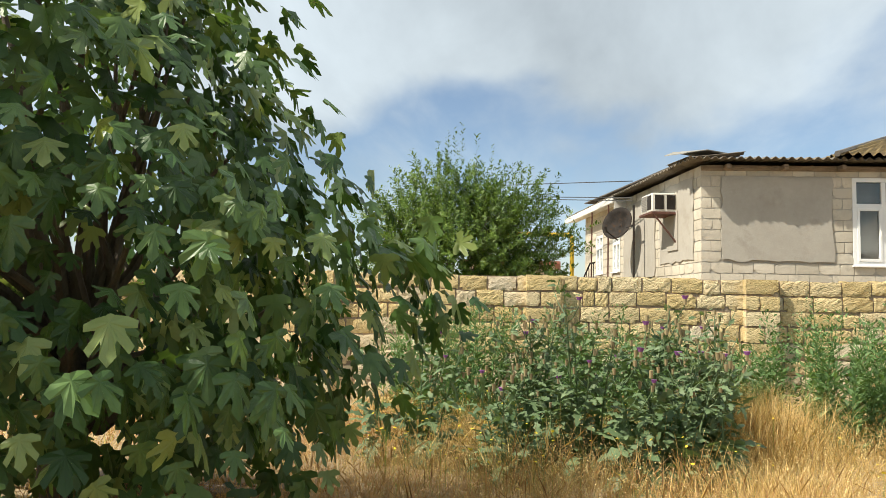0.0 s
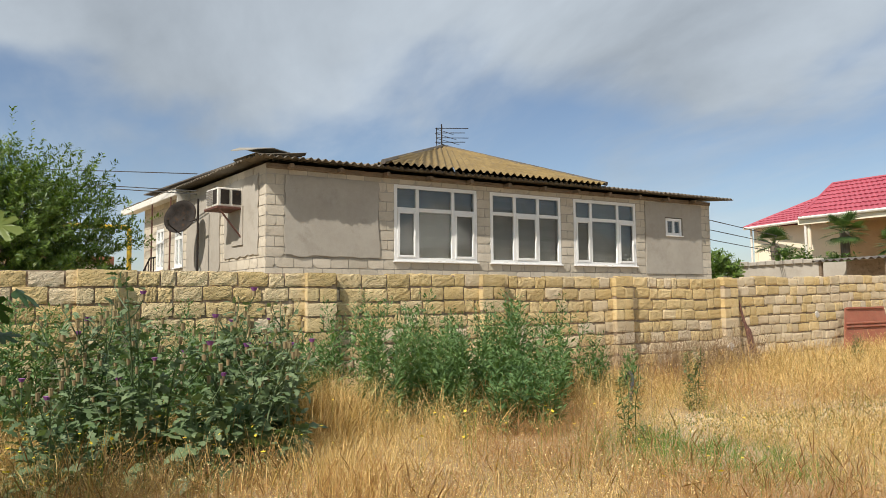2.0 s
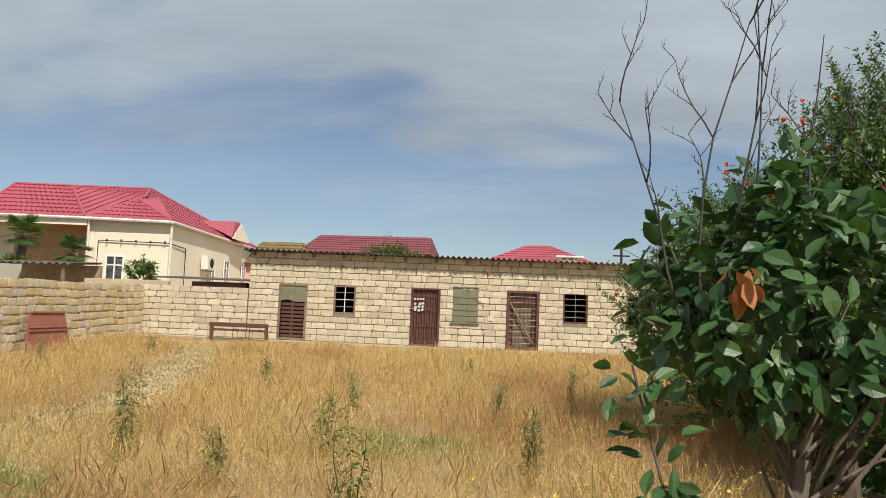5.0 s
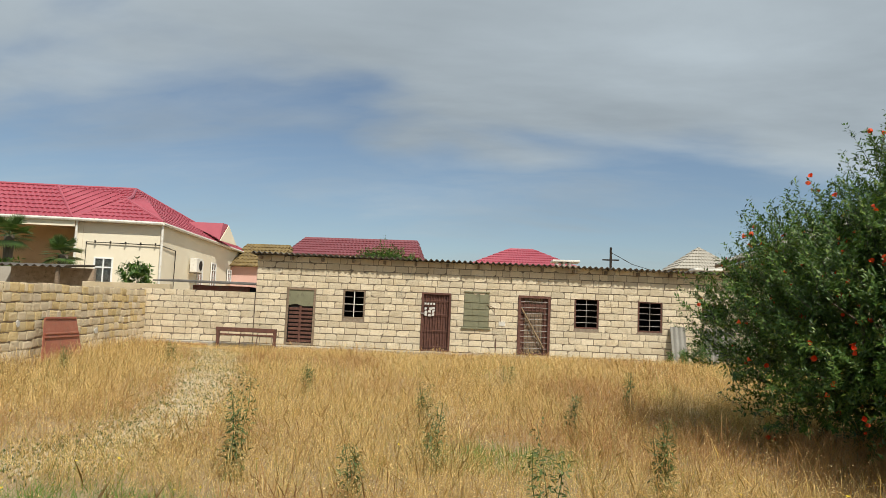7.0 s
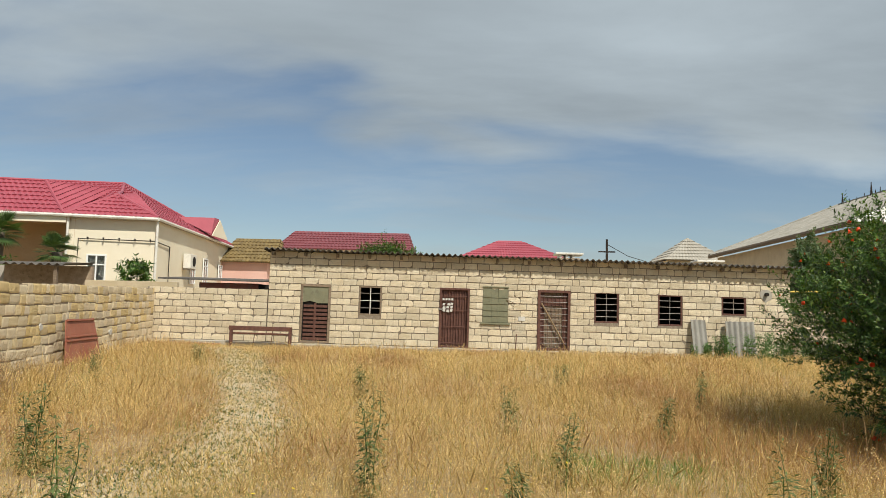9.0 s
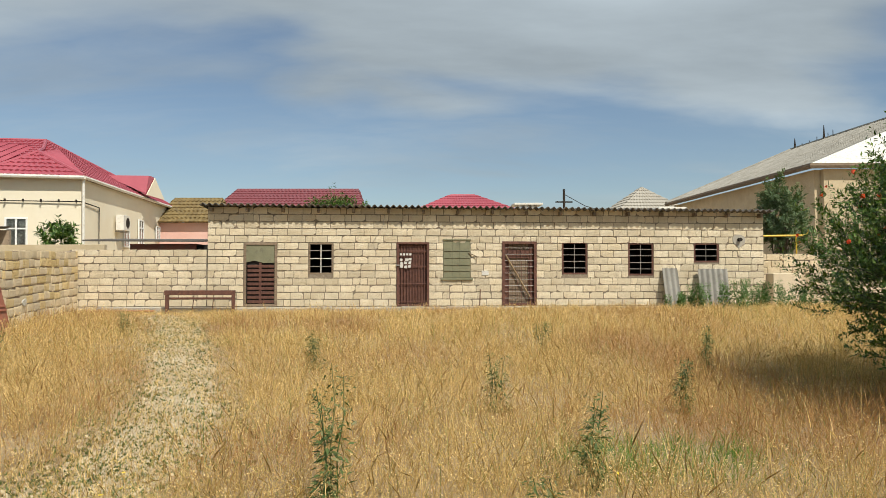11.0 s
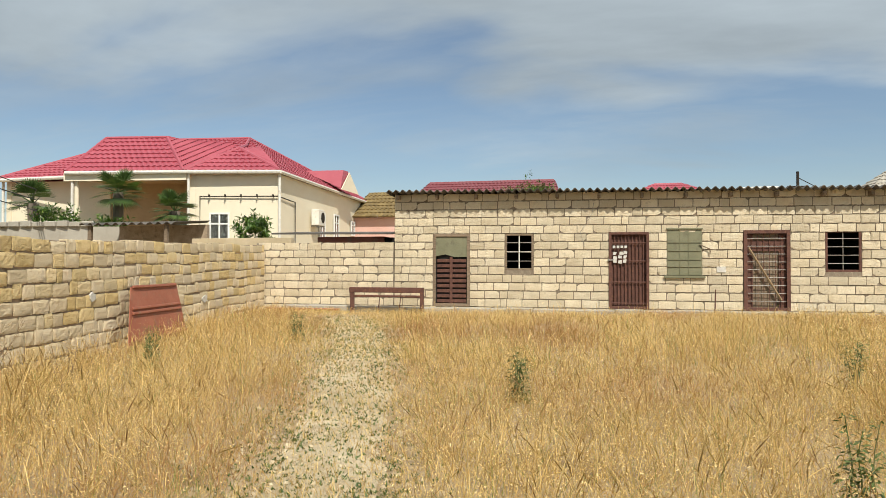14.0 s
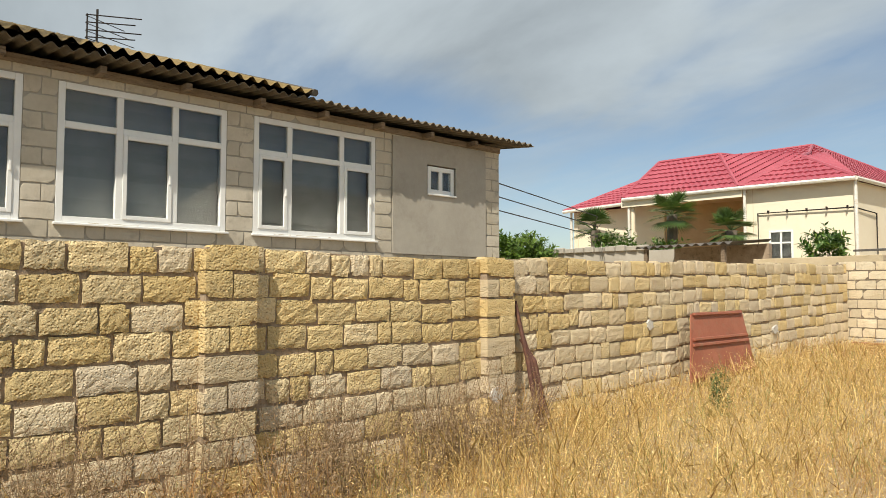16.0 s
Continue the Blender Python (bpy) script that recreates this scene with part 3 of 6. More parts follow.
for z in (0.25, 0.75, 1.25, 1.68):
    part("cross_bar", Shape().box(4.35, 0.01, z, 5.15, 0.025, z + 0.03, 0.003), M_RUST, d2)
rng = random.Random(14)
for k in range(9):
    x, z = 4.40 + 0.11 * (k % 3) + rng.uniform(-0.02, 0.02), 1.22 + 0.10 * (k // 3) + rng.uniform(-0.02, 0.02)
    part("notice_scrap", Shape().slab([(x, 0.0, z), (x + rng.uniform(0.05, 0.1), 0.0, z - 0.01), (x + 0.09, 0.0, z + rng.uniform(0.05, 0.09)), (x + 0.01, 0.0, z + 0.07)], (0, 0.004, 0)), M_PAPER, d2, "torn scrap of a faded notice")
for k in range(4):
    part("notice_strip", Shape().box(4.38 + 0.09 * k, 0.0, 1.57, 4.44 + 0.09 * k, 0.004, 1.63), M_PAPER, d2, "torn scrap of a faded notice")
part("latch", Shape().box(4.26, -0.05, 1.27, 4.38, -0.02, 1.31, 0.005), M_BAR, d2)

d3 = shed_door("closed rusty brown iron grille door with a diagonal brace", 7.31, 8.31, 0.13, 1.98)
frame_bars(d3, 7.31, 8.31, 0.13, 1.98, -0.03, 0.08, M_RUST)
part("backing", Shape().box(7.39, 0.10, 0.2, 8.23, 0.12, 1.9), M_WOOD, d3, "grey boards behind the grille")
part("inner_leaf", Shape().box(7.39, 0.06, 0.21, 7.52, 0.095, 1.9).box(8.08, 0.06, 0.21, 8.23, 0.095, 1.9).box(7.52, 0.06, 1.5, 8.08, 0.095, 1.74), M_RUST, d3)
for i in range(6):
    part("bar", Shape().tube([(7.50 + i * 0.125, 0.03, 0.2), (7.50 + i * 0.125, 0.03, 1.9)], 0.008), M_RUST, d3)
for i in range(9):
    part("cross_bar", Shape().tube([(7.39, 0.02, 0.35 + i * 0.18), (8.23, 0.02, 0.35 + i * 0.18)], 0.009), M_BAR, d3)
part("brace", Shape().tube([(7.42, 0.0, 1.58), (8.12, 0.0, 0.38)], 0.024), M_DRYWEED, d3, "diagonal pole brace")


def barred_window(x0, x1, z0, z1, nv, nh, label, wood=False):
    w = thing("shed_window", SHED_M, label, "window", "shed windows")
    frame_bars(w, x0, x1, z0, z1, 0.02, 0.05, M_WOOD if wood else M_RUST)
    for i in range(nv):
        x = x0 + (x1 - x0) * (i + 1) / (nv + 1)
        part("bar", Shape().tube([(x, 0.05, z0 + 0.03), (x, 0.05, z1 - 0.03)], 0.016 if wood else 0.009), M_WHITE if wood else M_BAR, w)
    for i in range(nh):
        z = z0 + (z1 - z0) * (i + 1) / (nh + 1)
        part("cross_bar", Shape().tube([(x0 + 0.03, 0.04, z), (x1 - 0.03, 0.04, z)], 0.012 if wood and i % 2 else 0.009), M_WHITE if wood and i % 2 else M_BAR, w)
    return w


barred_window(1.80, 2.50, 1.03, 1.93, 1, 3, "small dark shed window with a pale wooden cross", True)
barred_window(9.05, 9.80, 1.03, 1.97, 1, 4, "dark unglazed shed window with iron bars")
barred_window(11.0, 11.75, 1.0, 1.95, 1, 4, "dark unglazed shed window with iron bars")
barred_window(12.95, 13.70, 1.38, 1.95, 1, 2, "dark unglazed shed window with iron bars half covered by a sheet")

sh = thing("shuttered_window", SHED_M, "shed window closed with an olive cloth behind bars", "window", "shed windows")
part("board", Shape().box(5.62, 0.0, 0.93, 6.40, 0.03, 2.0, 0.01), M_OLIVE, sh)
for z in (1.13, 1.3, 1.5, 1.7):
    part("bar", Shape().tube([(5.64, -0.012, z), (6.38, -0.012, z)], 0.007), M_OLIVE, sh)
for x in (5.9, 6.1):
    part("upright_bar", Shape().tube([(x, -0.012, 0.95), (x, -0.012, 1.98)], 0.006), M_OLIVE, sh)
part("sill", Shape().box(5.55, -0.06, 0.87, 6.47, 0.03, 0.925, 0.008), M_OLIVE, sh)
part("lintel", Shape().box(5.6, -0.03, 2.0, 6.42, 0.03, 2.04, 0.008), M_OLIVE, sh)
part("bracket", Shape().tube([(6.34, -0.02, 1.65), (6.58, -0.06, 1.54), (6.57, -0.05, 1.44)], 0.014), M_WOOD, sh)

# things along the shed
rail = thing("rail_bench", SHED_M, "long low rusty iron frame standing before the wall", "bench")
part("top_rail", Shape().box(-1.98, -0.62, 0.47, -0.1, -0.50, 0.60, 0.01), M_RUST, rail)
part("lower_rail", Shape().box(-1.9, -0.60, 0.36, -0.18, -0.54, 0.41, 0.008), M_RUST, rail)
for x in (-1.96, -0.19):
    part("leg", Shape().box(x, -0.61, -0.05, x + 0.09, -0.51, 0.47, 0.008), M_RUST, rail)
for x in (-1.25, -0.72):
    part("strut", Shape().tube([(x, -0.56, -0.02), (x + 0.05, -0.56, 0.47)], 0.012), M_RUST, rail)
single("fallen_board", Shape().box(-4.25, -0.5, 0.0, -2.3, -0.36, 0.055, 0.008), M_REDSHEET, "reddish board lying at the foot of the low wall", "board", m=SHED_M)
single("white_plate", Shape().box(6.72, -0.02, 1.0, 6.92, 0.0, 1.14, 0.01), M_PAPER, "small pale blue enamel plate on the shed wall", "plate", m=SHED_M)
single("iron_stake", Shape().tube([(6.62, -0.36, -0.06), (6.64, -0.35, 0.62)], 0.016), M_RUST, "thin rusty iron stake before the shed", "stake", m=SHED_M)
vent = thing("vent_pipe", SHED_M, "short dark flue pipe end in a cement patch", "pipe")
part("pipe", Shape().tube([(14.3, 0.05, 2.05), (14.3, -0.12, 2.05)], 0.055, n=12), M_DISH, vent)
s = Shape()
rng = random.Random(8)
ring = [(14.3 + rng.uniform(0.17, 0.26) * math.cos(a * 0.52), 0.0, 2.03 + rng.uniform(0.15, 0.24) * math.sin(a * 0.52)) for a in range(12)]
part("cement_patch", s.slab(ring, (0, -0.012, 0)), M_CEMENT, vent)
single("dangling_cable", Shape().tube([(3.95, -0.05, 2.75), (3.9, -0.04, 2.4), (3.62, -0.03, 1.95), (3.72, -0.03, 1.6)], 0.005), M_BAR, "thin pale cable hanging down the shed wall", "cable", m=SHED_M)

for (x, w, h, lean, yaw) in ((11.98, 0.46, 1.28, 16, 3), (12.98, 0.86, 1.25, 14, -4)):
    sheet = single("roof_sheet", corrugated(0, w, (0, 0), (0, h), 0.022, 0.16), M_GREYROOF, "loose grey corrugated sheet leaning on the shed", "roof sheet", "leaning sheets")
    v = sheet.data.vertices
    for p in v:
        x_, y_, z_ = p.co
        wave = 0.022 * math.cos(2 * math.pi * x_ / 0.16)
        low = z_ - wave < h / 2
        p.co = (x_, -wave, 0 if low else h)
    sheet.matrix_world = SHED_M @ pose(x, -0.42, -0.02, rx=-lean, rz=yaw)
    sheet.modifiers.new("thickness", "SOLIDIFY").thickness = 0.008

# ---- sheet and poles leaning on the boundary wall ----
rs = thing("leaning_panel", WALL_M @ pose(18.35, -0.36, -0.1, rx=-14), "red-brown painted ribbed metal panel leaning on the stone wall", "panel")
part("sheet", Shape().slab([(0.0, 0, 0.0), (2.15, 0, 0.0), (2.2, 0, 0.96), (0.5, 0, 0.93)], (0, 0.012, 0)), M_REDSHEET, rs)
for z in (0.05, 0.47, 0.55, 0.9):
    part("rib", Shape().box(0.08 + 0.5 * z, -0.035, z, 2.12, 0.0, z + 0.045, 0.008), M_REDSHEET, rs)
for k, (x, r) in enumerate(((15.17, 0.028), (15.22, 0.022), (15.27, 0.03))):
    pole = single("wooden_pole", Shape().tube([(x + 0.04 + 0.04 * k, -0.30, -0.38), (x + 0.01, -0.17, 0.4), (x - 0.04, -0.035, 1.02 - 0.2 * k)], r, r * 0.8, 7), M_RUST, "thin weathered brown pole leaning on the stone wall", "pole", "leaning poles", m=WALL_M)

# ---- house beyond the boundary wall ----
HOUSE_M = pose(-5.86, -19.92, 0, rz=96.0)
SK = -0.126
house = thing("house", HOUSE_M, "single-storey block house with cement patches and ochre corrugated roof", "house", kind="structure")
WINS = [(2.72, 4.78), (5.14, 7.18), (7.58, 9.65)]
HH = [(a, b, 1.90, 3.51) for a, b in WINS] + [(10.71, 11.36, 2.72, 3.22)]
part("front_wall", core(Shape(), 0.0, 12.48, -0.4, 3.72, 0.012, 0.25, HH), M_CEMENT, house)
side_holes = [(-5.42, -4.80, 1.95, 3.02), (-6.95, -6.30, 1.95, 3.02)]
SIDE_H = math.hypot(1, SK)
SIDE_L = Matrix(((-SK / SIDE_H, 1 / SIDE_H, 0, 0), (-1 / SIDE_H, -SK / SIDE_H, 0, 0), (0, 0, 1, 0), (0, 0, 0, 1)))
side = part("side_wall", core(Shape(), -8.0, 0.0, -0.4, 3.72, 0.012, 0.22, side_holes), M_CEMENT, house)
side.matrix_basis = SIDE_L
part("back_walls", Shape().box(12.26, 0.25, -0.4, 12.48, 8.0, 3.72).box(-1.0, 7.9, -0.4, 12.26, 8.1, 3.72), M_HBLOCK, house)
part("ceiling_slab", Shape().slab([(0.1, 0.2, 3.66), (12.4, 0.2, 3.66), (12.4, 8.0, 3.66), (-0.9, 8.0, 3.66)], (0, 0, 0.05)), M_WOOD, house)
part("roof", corrugated(-0.32, 13.0, (-0.40, 3.79), (1.3, 3.95), 0.026, 0.15), M_OLDROOF, house, "weathered dark corrugated roof edge")
PY = [(2.25, -0.46, 3.86), (8.25, -0.46, 3.86), (7.42, 5.95, 5.95)]


def ribbed_face(a, b, c, pitch=0.18, amp=0.034, rows=10):
    """Corrugated triangle with its foot from a to b and its top at c, the waves running up the slope."""
    a, b, c = Vector(a), Vector(b), Vector(c)
    nrm = (b - a).cross(c - a).normalized()
    n = int((b - a).length / pitch * 6)
    s = Shape()
    vs = []
    for j in range(rows + 1):
        t = j / rows
        l, r = a.lerp(c, t), b.lerp(c, t)
        for i in range(n + 1):
            p = l.lerp(r, i / n)
            w = (p - a).dot((b - a).normalized())
            vs.append(p + nrm * (amp * math.cos(2 * math.pi * w / pitch) + (0.018 if j % 4 == 3 else 0)))
    fs = [(j * (n + 1) + i, j * (n + 1) + i + 1, (j + 1) * (n + 1) + i + 1, (j + 1) * (n + 1) + i) for j in range(rows) for i in range(n)]
    return s.add(vs, fs)


hip = part("hip_roof", ribbed_face(*PY), M_OCHRE, house, "ochre lichen-covered corrugated hip roof")
part("hip_roof", ribbed_face((2.25, 7.5, 3.9), PY[0], PY[2]), M_OCHRE, house)
part("hip_roof", ribbed_face(PY[1], (10.5, 9.0, 4.4), PY[2]), M_SLATE, house)
part("hip_roof", ribbed_face((10.5, 9.0, 4.4), (2.25, 7.5, 3.9), PY[2]), M_SLATE, house)
for q in (PY[0], PY[1], (2.25, 7.5, 3.9)):
    part("ridge_cap", Shape().tube([q, PY[2]], 0.055, n=6), M_SLATE, house)
sl = part("side_roof", corrugated(-9.0, 0.32, (-0.34, 3.78), (0.7, 3.92), 0.024, 0.15), M_OLDROOF, house)
sl.matrix_basis = SIDE_L
sl = part("side_fascia", Shape().box(-9.2, -0.36, 3.60, -4.3, -0.30, 3.76, 0.01).box(-9.2, -0.30, 3.66, -4.3, 0.0, 3.70).box(-4.36, -0.30, 3.45, -4.3, 0.0, 3.72), M_WHITE, house, "white fascia board under the side eaves")
sl.matrix_basis = SIDE_L
part("roof_flap", Shape().slab([(-0.42, 0.35, 4.02), (0.05, -0.25, 3.95), (0.55, 0.0, 3.93), (0.2, 0.6, 3.98)], (0, 0, 0.015)).slab([(-0.42, 0.35, 4.02), (0.05, -0.25, 3.95), (-0.35, -0.35, 3.87), (-0.62, 0.2, 3.92)], (0, 0, 0.015)), M_GREYROOF, house, "raised grey sheet at the roof corner")
for x in [0.4 + 1.02 * i for i in range(12)]:
    part("rafter_end", Shape().box(x, -0.24, 3.62, x + 0.08, 0.02, 3.71, 0.008), M_WOOD, house)
part("roof_deck", Shape().slab([(-0.1, 0.6, 3.92), (13.1, 0.6, 3.92), (13.1, 8.4, 4.15), (-1.0, 8.4, 4.15)], (0, 0, 0.03)), M_SLATE, house)
part("wall_plate", Shape().box(0.0, -0.03, 3.62, 12.48, 0.0, 3.72, 0.006), M_WOOD, house)


def ragged(x0, x1, z0, z1, seed, thick):
    rng = random.Random(seed)
    pts = []
    for i in range(14):
        pts.append((x0 + (x1 - x0) * i / 14, z0 + rng.uniform(-0.02, 0.03)))
    for i in range(12):
        pts.append((x1 + rng.uniform(-0.03, 0.03), z0 + (z1 - z0) * i / 12))
    for i in range(14):
        pts.append((x1 - (x1 - x0) * i / 14, z1 + rng.uniform(-0.025, 0.025)))
    for i in range(12):
        pts.append((x0 + rng.uniform(-0.03, 0.03), z1 - (z1 - z0) * i / 12))
    return Shape().slab([(x, -0.002, z) for x, z in pts], (0, -thick, 0))


part("plaster_patch", ragged(0.36, 2.36, 1.95, 3.50, 2, 0.02), M_CEMENT, house, "large grey cement patch")
s = core(Shape(), 9.98, 12.10, 1.72, 3.60, -0.022, 0.0, [(10.71, 11.36, 2.72, 3.22)])
part("plaster_patch", s, M_CEMENT, house, "grey cement patch round the small window")
pp = part("plaster_patch", ragged(-2.05, -0.32, 1.98, 3.55, 3, 0.02), M_CEMENT, house)
pp.matrix_basis = SIDE_L
pp = part("plaster_patch", ragged(-4.45, -2.35, 1.75, 3.50, 4, 0.02), M_CEMENT, house)
pp.matrix_basis = SIDE_L
pp = part("niche", Shape().box(-1.58, -0.05, 2.22, -1.02, -0.02, 3.0), M_CEMENT, house)
pp.matrix_basis = SIDE_L


def pvc_window(parent_m, x0, x1, z0, z1, cols, bar, label, sashes=(), group="house windows"):
    """White framed window: cols are the upright bars' shares of the width, bar the height share of the cross bar."""
    w = thing("house_window", parent_m, label, "window", group)
    frame_bars(w, x0, x1, z0, z1, 0.0, 0.075, M_PVC, d=0.07)
    xs = [x0 + (x1 - x0) * c for c in cols]
    for x in xs:
        part("mullion", Shape().box(x - 0.04, 0.002, z0 + 0.075, x + 0.04, 0.066, z1 - 0.075, 0.006), M_PVC, w)
    zb = z0 + (z1 - z0) * bar
    edges = [x0 + 0.075] + [v for x in xs for v in (x - 0.04, x + 0.04)] + [x1 - 0.075]
    cells = list(zip(edges[::2], edges[1::2]))
    for k, (a, b) in enumerate(cells):
        if bar:
            part("transom", Shape().box(a, 0.004, zb - 0.04, b, 0.064, zb + 0.04, 0.006), M_PVC, w)
            pane = part("pane", Shape().box(a, 0.030, zb + 0.04, b, 0.036, z1 - 0.075), M_GLASS, w)
            pane.visible_shadow = False
        pane = part("pane", Shape().box(a, 0.030, z0 + 0.075, b, 0.036, (zb - 0.04) if bar else z1 - 0.075), M_GLASS, w)
        pane.visible_shadow = False
        if k in sashes:
            sa = Shape()
            top = (zb - 0.04) if bar else z1 - 0.075
            sa.box(a, -0.012, z0 + 0.075, a + 0.05, 0.025, top, 0.004).box(b - 0.05, -0.012, z0 + 0.075, b, 0.025, top, 0.004)
            sa.box(a + 0.05, -0.012, z0 + 0.075, b - 0.05, 0.025, z0 + 0.125, 0.004).box(a + 0.05, -0.012, top - 0.05, b - 0.05, 0.025, top, 0.004)
            sash = part("sash", sa, M_PVC, w)
            part("handle", Shape().box(b - 0.04, -0.035, (z0 + top) / 2, b - 0.015, -0.012, (z0 + top) / 2 + 0.11, 0.004), M_PVC, sash)
    n = max(3, int((z1 - z0) / 0.13))
    s = Shape()
    for i in range(n):
        z = z0 + 0.05 + i * (z1 - z0 - 0.1) / n
        s.slab([(x0 + 0.05, 0.16, z), (x1 - 0.05, 0.16, z), (x1 - 0.05, 0.175, z + 0.14), (x0 + 0.05, 0.175, z + 0.14)], (0, 0.003, 0))
    part("blind", s, M_BLIND, w, "slatted blind behind the glass, its tone carrying pane reflections", kind="stuff")
    # Dark sheet in place of the unlit room behind the blind.
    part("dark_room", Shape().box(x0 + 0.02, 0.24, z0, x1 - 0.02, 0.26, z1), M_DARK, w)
    part("sill", Shape().box(x0 - 0.03, -0.05, z0 - 0.03, x1 + 0.03, -0.001, z0, 0.006), M_PVC, w)
    return w


pvc_window(HOUSE_M, 2.72, 4.78, 1.90, 3.51, (0.27, 0.70), 0.68, "wide white-framed six-pane house window reflecting sky", (0, 2))
pvc_window(HOUSE_M, 5.14, 7.18, 1.90, 3.51, (0.335, 0.665), 0.70, "wide white-framed six-pane house window with middle sash", (1,))
pvc_window(HOUSE_M, 7.58, 9.65, 1.90, 3.51, (0.27, 0.70), 0.70, "wide white-framed six-pane house window with dim blinds", (0, 2))
pvc_window(HOUSE_M, 10.74, 11.34, 2.74, 3.20, (0.5,), 0, "tiny white-framed two-pane house window")
for a, b, lo, hi in side_holes:
    pvc_window(HOUSE_M @ SIDE_L, a, b, lo, hi, (0.5,), 0.68, "narrow white-framed window in the house's side wall")

SIDE_M = HOUSE_M @ SIDE_L
ac = thing("air_conditioner", SIDE_M, "old white window air conditioner on an angle bracket", "air conditioner")
part("body", Shape().box(-1.75, -0.52, 2.98, -1.12, 0.02, 3.36, 0.015), M_WHITE, ac)
for i in range(9):
    part("louvre", Shape().box(-1.72 + 0.02, -0.535, 3.03 + i * 0.035, -1.42, -0.52, 3.05 + i * 0.035), M_BAR, ac)
part("grille", Shape().box(-1.38, -0.53, 3.03, -1.16, -0.521, 3.32, 0.004), M_DISH, ac)
part("side_grille", Shape().box(-1.122, -0.46, 3.03, -1.11, -0.28, 3.32, 0.003).box(-1.122, -0.22, 3.03, -1.11, -0.04, 3.32, 0.003), M_DISH, ac)
part("bracket", Shape().box(-1.8, -0.55, 2.93, -1.08, 0.0, 2.975, 0.006).tube([(-1.1, -0.5, 2.93), (-1.1, -0.02, 2.35)], 0.018), M_RUST, ac)

dish = thing("satellite_dish", SIDE_M @ pose(-3.5, -0.4, 2.8), "dark mesh satellite dish on a wall pole", "satellite dish")
s = Shape()
for j in range(5):
    r = 0.40 * j / 4
    s.v += [(r * math.cos(a * math.pi / 12), 0.16 * (r / 0.40) ** 2 * -1, r * math.sin(a * math.pi / 12)) for a in range(24)]
s.f = [(j * 24 + a, j * 24 + (a + 1) % 24, (j + 1) * 24 + (a + 1) % 24, (j + 1) * 24 + a) for j in range(4) for a in range(24)]
bowl = part("bowl", s, M_DISH, dish, smooth=True)
bowl.matrix_basis = pose(0, 0, 0.15, rx=-18, rz=38)
bowl.modifiers.new("thickness", "SOLIDIFY").thickness = 0.012
part("feed_arm", Shape().tube([(0.1, -0.1, -0.2), (0.28, -0.42, -0.02)], 0.014).tube([(0.28, -0.42, -0.05), (0.28, -0.45, 0.08)], 0.03), M_DISH, dish)
part("mount_pole", Shape().tube([(0.62, 0.1, -1.1), (0.62, 0.1, 0.55)], 0.025).tube([(0.62, 0.1, 0.1), (0.0, 0.05, 0.08)], 0.02), M_DISH, dish)
single("eaves_prop", Shape().tube([(-4.7, -0.35, -0.3), (-4.7, -0.33, 3.62)], 0.02), M_RUST, "thin iron prop under the side eaves", "prop", "eaves props", m=SIDE_M)
single("eaves_prop", Shape().tube([(-6.2, -0.35, -0.3), (-6.2, -0.33, 3.62)], 0.02), M_RUST, "thin iron prop under the side eaves", "prop", "eaves props", m=SIDE_M)
hand_rail = thing("stair_rail", SIDE_M, "low grey iron stair rail beside the house", "railing")
part("top_rail", Shape().tube([(-5.0, -0.9, 1.7), (-4.3, -0.9, 2.1), (-3.9, -0.9, 2.1)], 0.02), M_DISH, hand_rail)
for i in range(6):
    part("baluster", Shape().tube([(-5.0 + i * 0.2, -0.9, -0.3), (-5.0 + i * 0.2, -0.9, min(2.1, 1.7 + i * 0.115))], 0.01), M_DISH, hand_rail)

ant = thing("roof_antenna", HOUSE_M @ pose(7.3, 5.8, 5.85), "rooftop television antenna with thin rods", "antenna")
part("mast", Shape().tube([(0, 0, 0), (0, 0, 0.75)], 0.022), M_DISH, ant)
part("second_mast", Shape().tube([(-0.18, 0, 0), (-0.18, 0, 0.62)], 0.015), M_DISH, ant)
for i, z in enumerate((0.16, 0.3, 0.45, 0.6)):
    part("rod", Shape().tube([(-0.2, 0, z), (0.55 + 0.12 * (i % 2), -0.5, z - 0.02)], 0.012), M_DISH, ant)
    part("rod", Shape().tube([(-0.2, 0.05, z), (0.9 - 0.1 * i, 0.25, z - 0.07)], 0.008), M_DISH, ant)

# ---- red-roofed house ----
rh = thing("red_roof_house", None, "cream rendered house with a crimson metal tile roof", "house", kind="structure")
C, B, PR, PL, LE = (-8.72, 10.35), (-9.65, 26.0), (-12.62, 9.5), (-17.6, 8.75), (-22.6, 10.35)
ZE = 5.1


def upright(poly, z0, z1, thick):
    s = Shape()
    for (a, b) in zip(poly, poly[1:]):
        n = Vector((b[1] - a[1], a[0] - b[0])).normalized() * thick
        s.slab([(a[0], a[1], z0), (b[0], b[1], z0), (b[0], b[1], z1), (a[0], a[1], z1)], (-n.x, -n.y, 0))
    return s


part("wall", upright([(-12.55, 9.9), (-8.95, 10.65), (-9.85, 25.8), (-22, 27), (-22.3, 10.8), (-17.4, 11.4)], -0.3, 5.05, 0.25), M_CREAM, rh)
# Porch wall and ceiling are coloured darker than the cream walls, as shaded.
part("porch_wall", upright([(-17.4, 11.5), (-12.55, 12.2), (-12.55, 9.95)], -0.3, 5.05, 0.25), M_TAN, rh, "porch wall in a darker tan that carries the porch's shade")
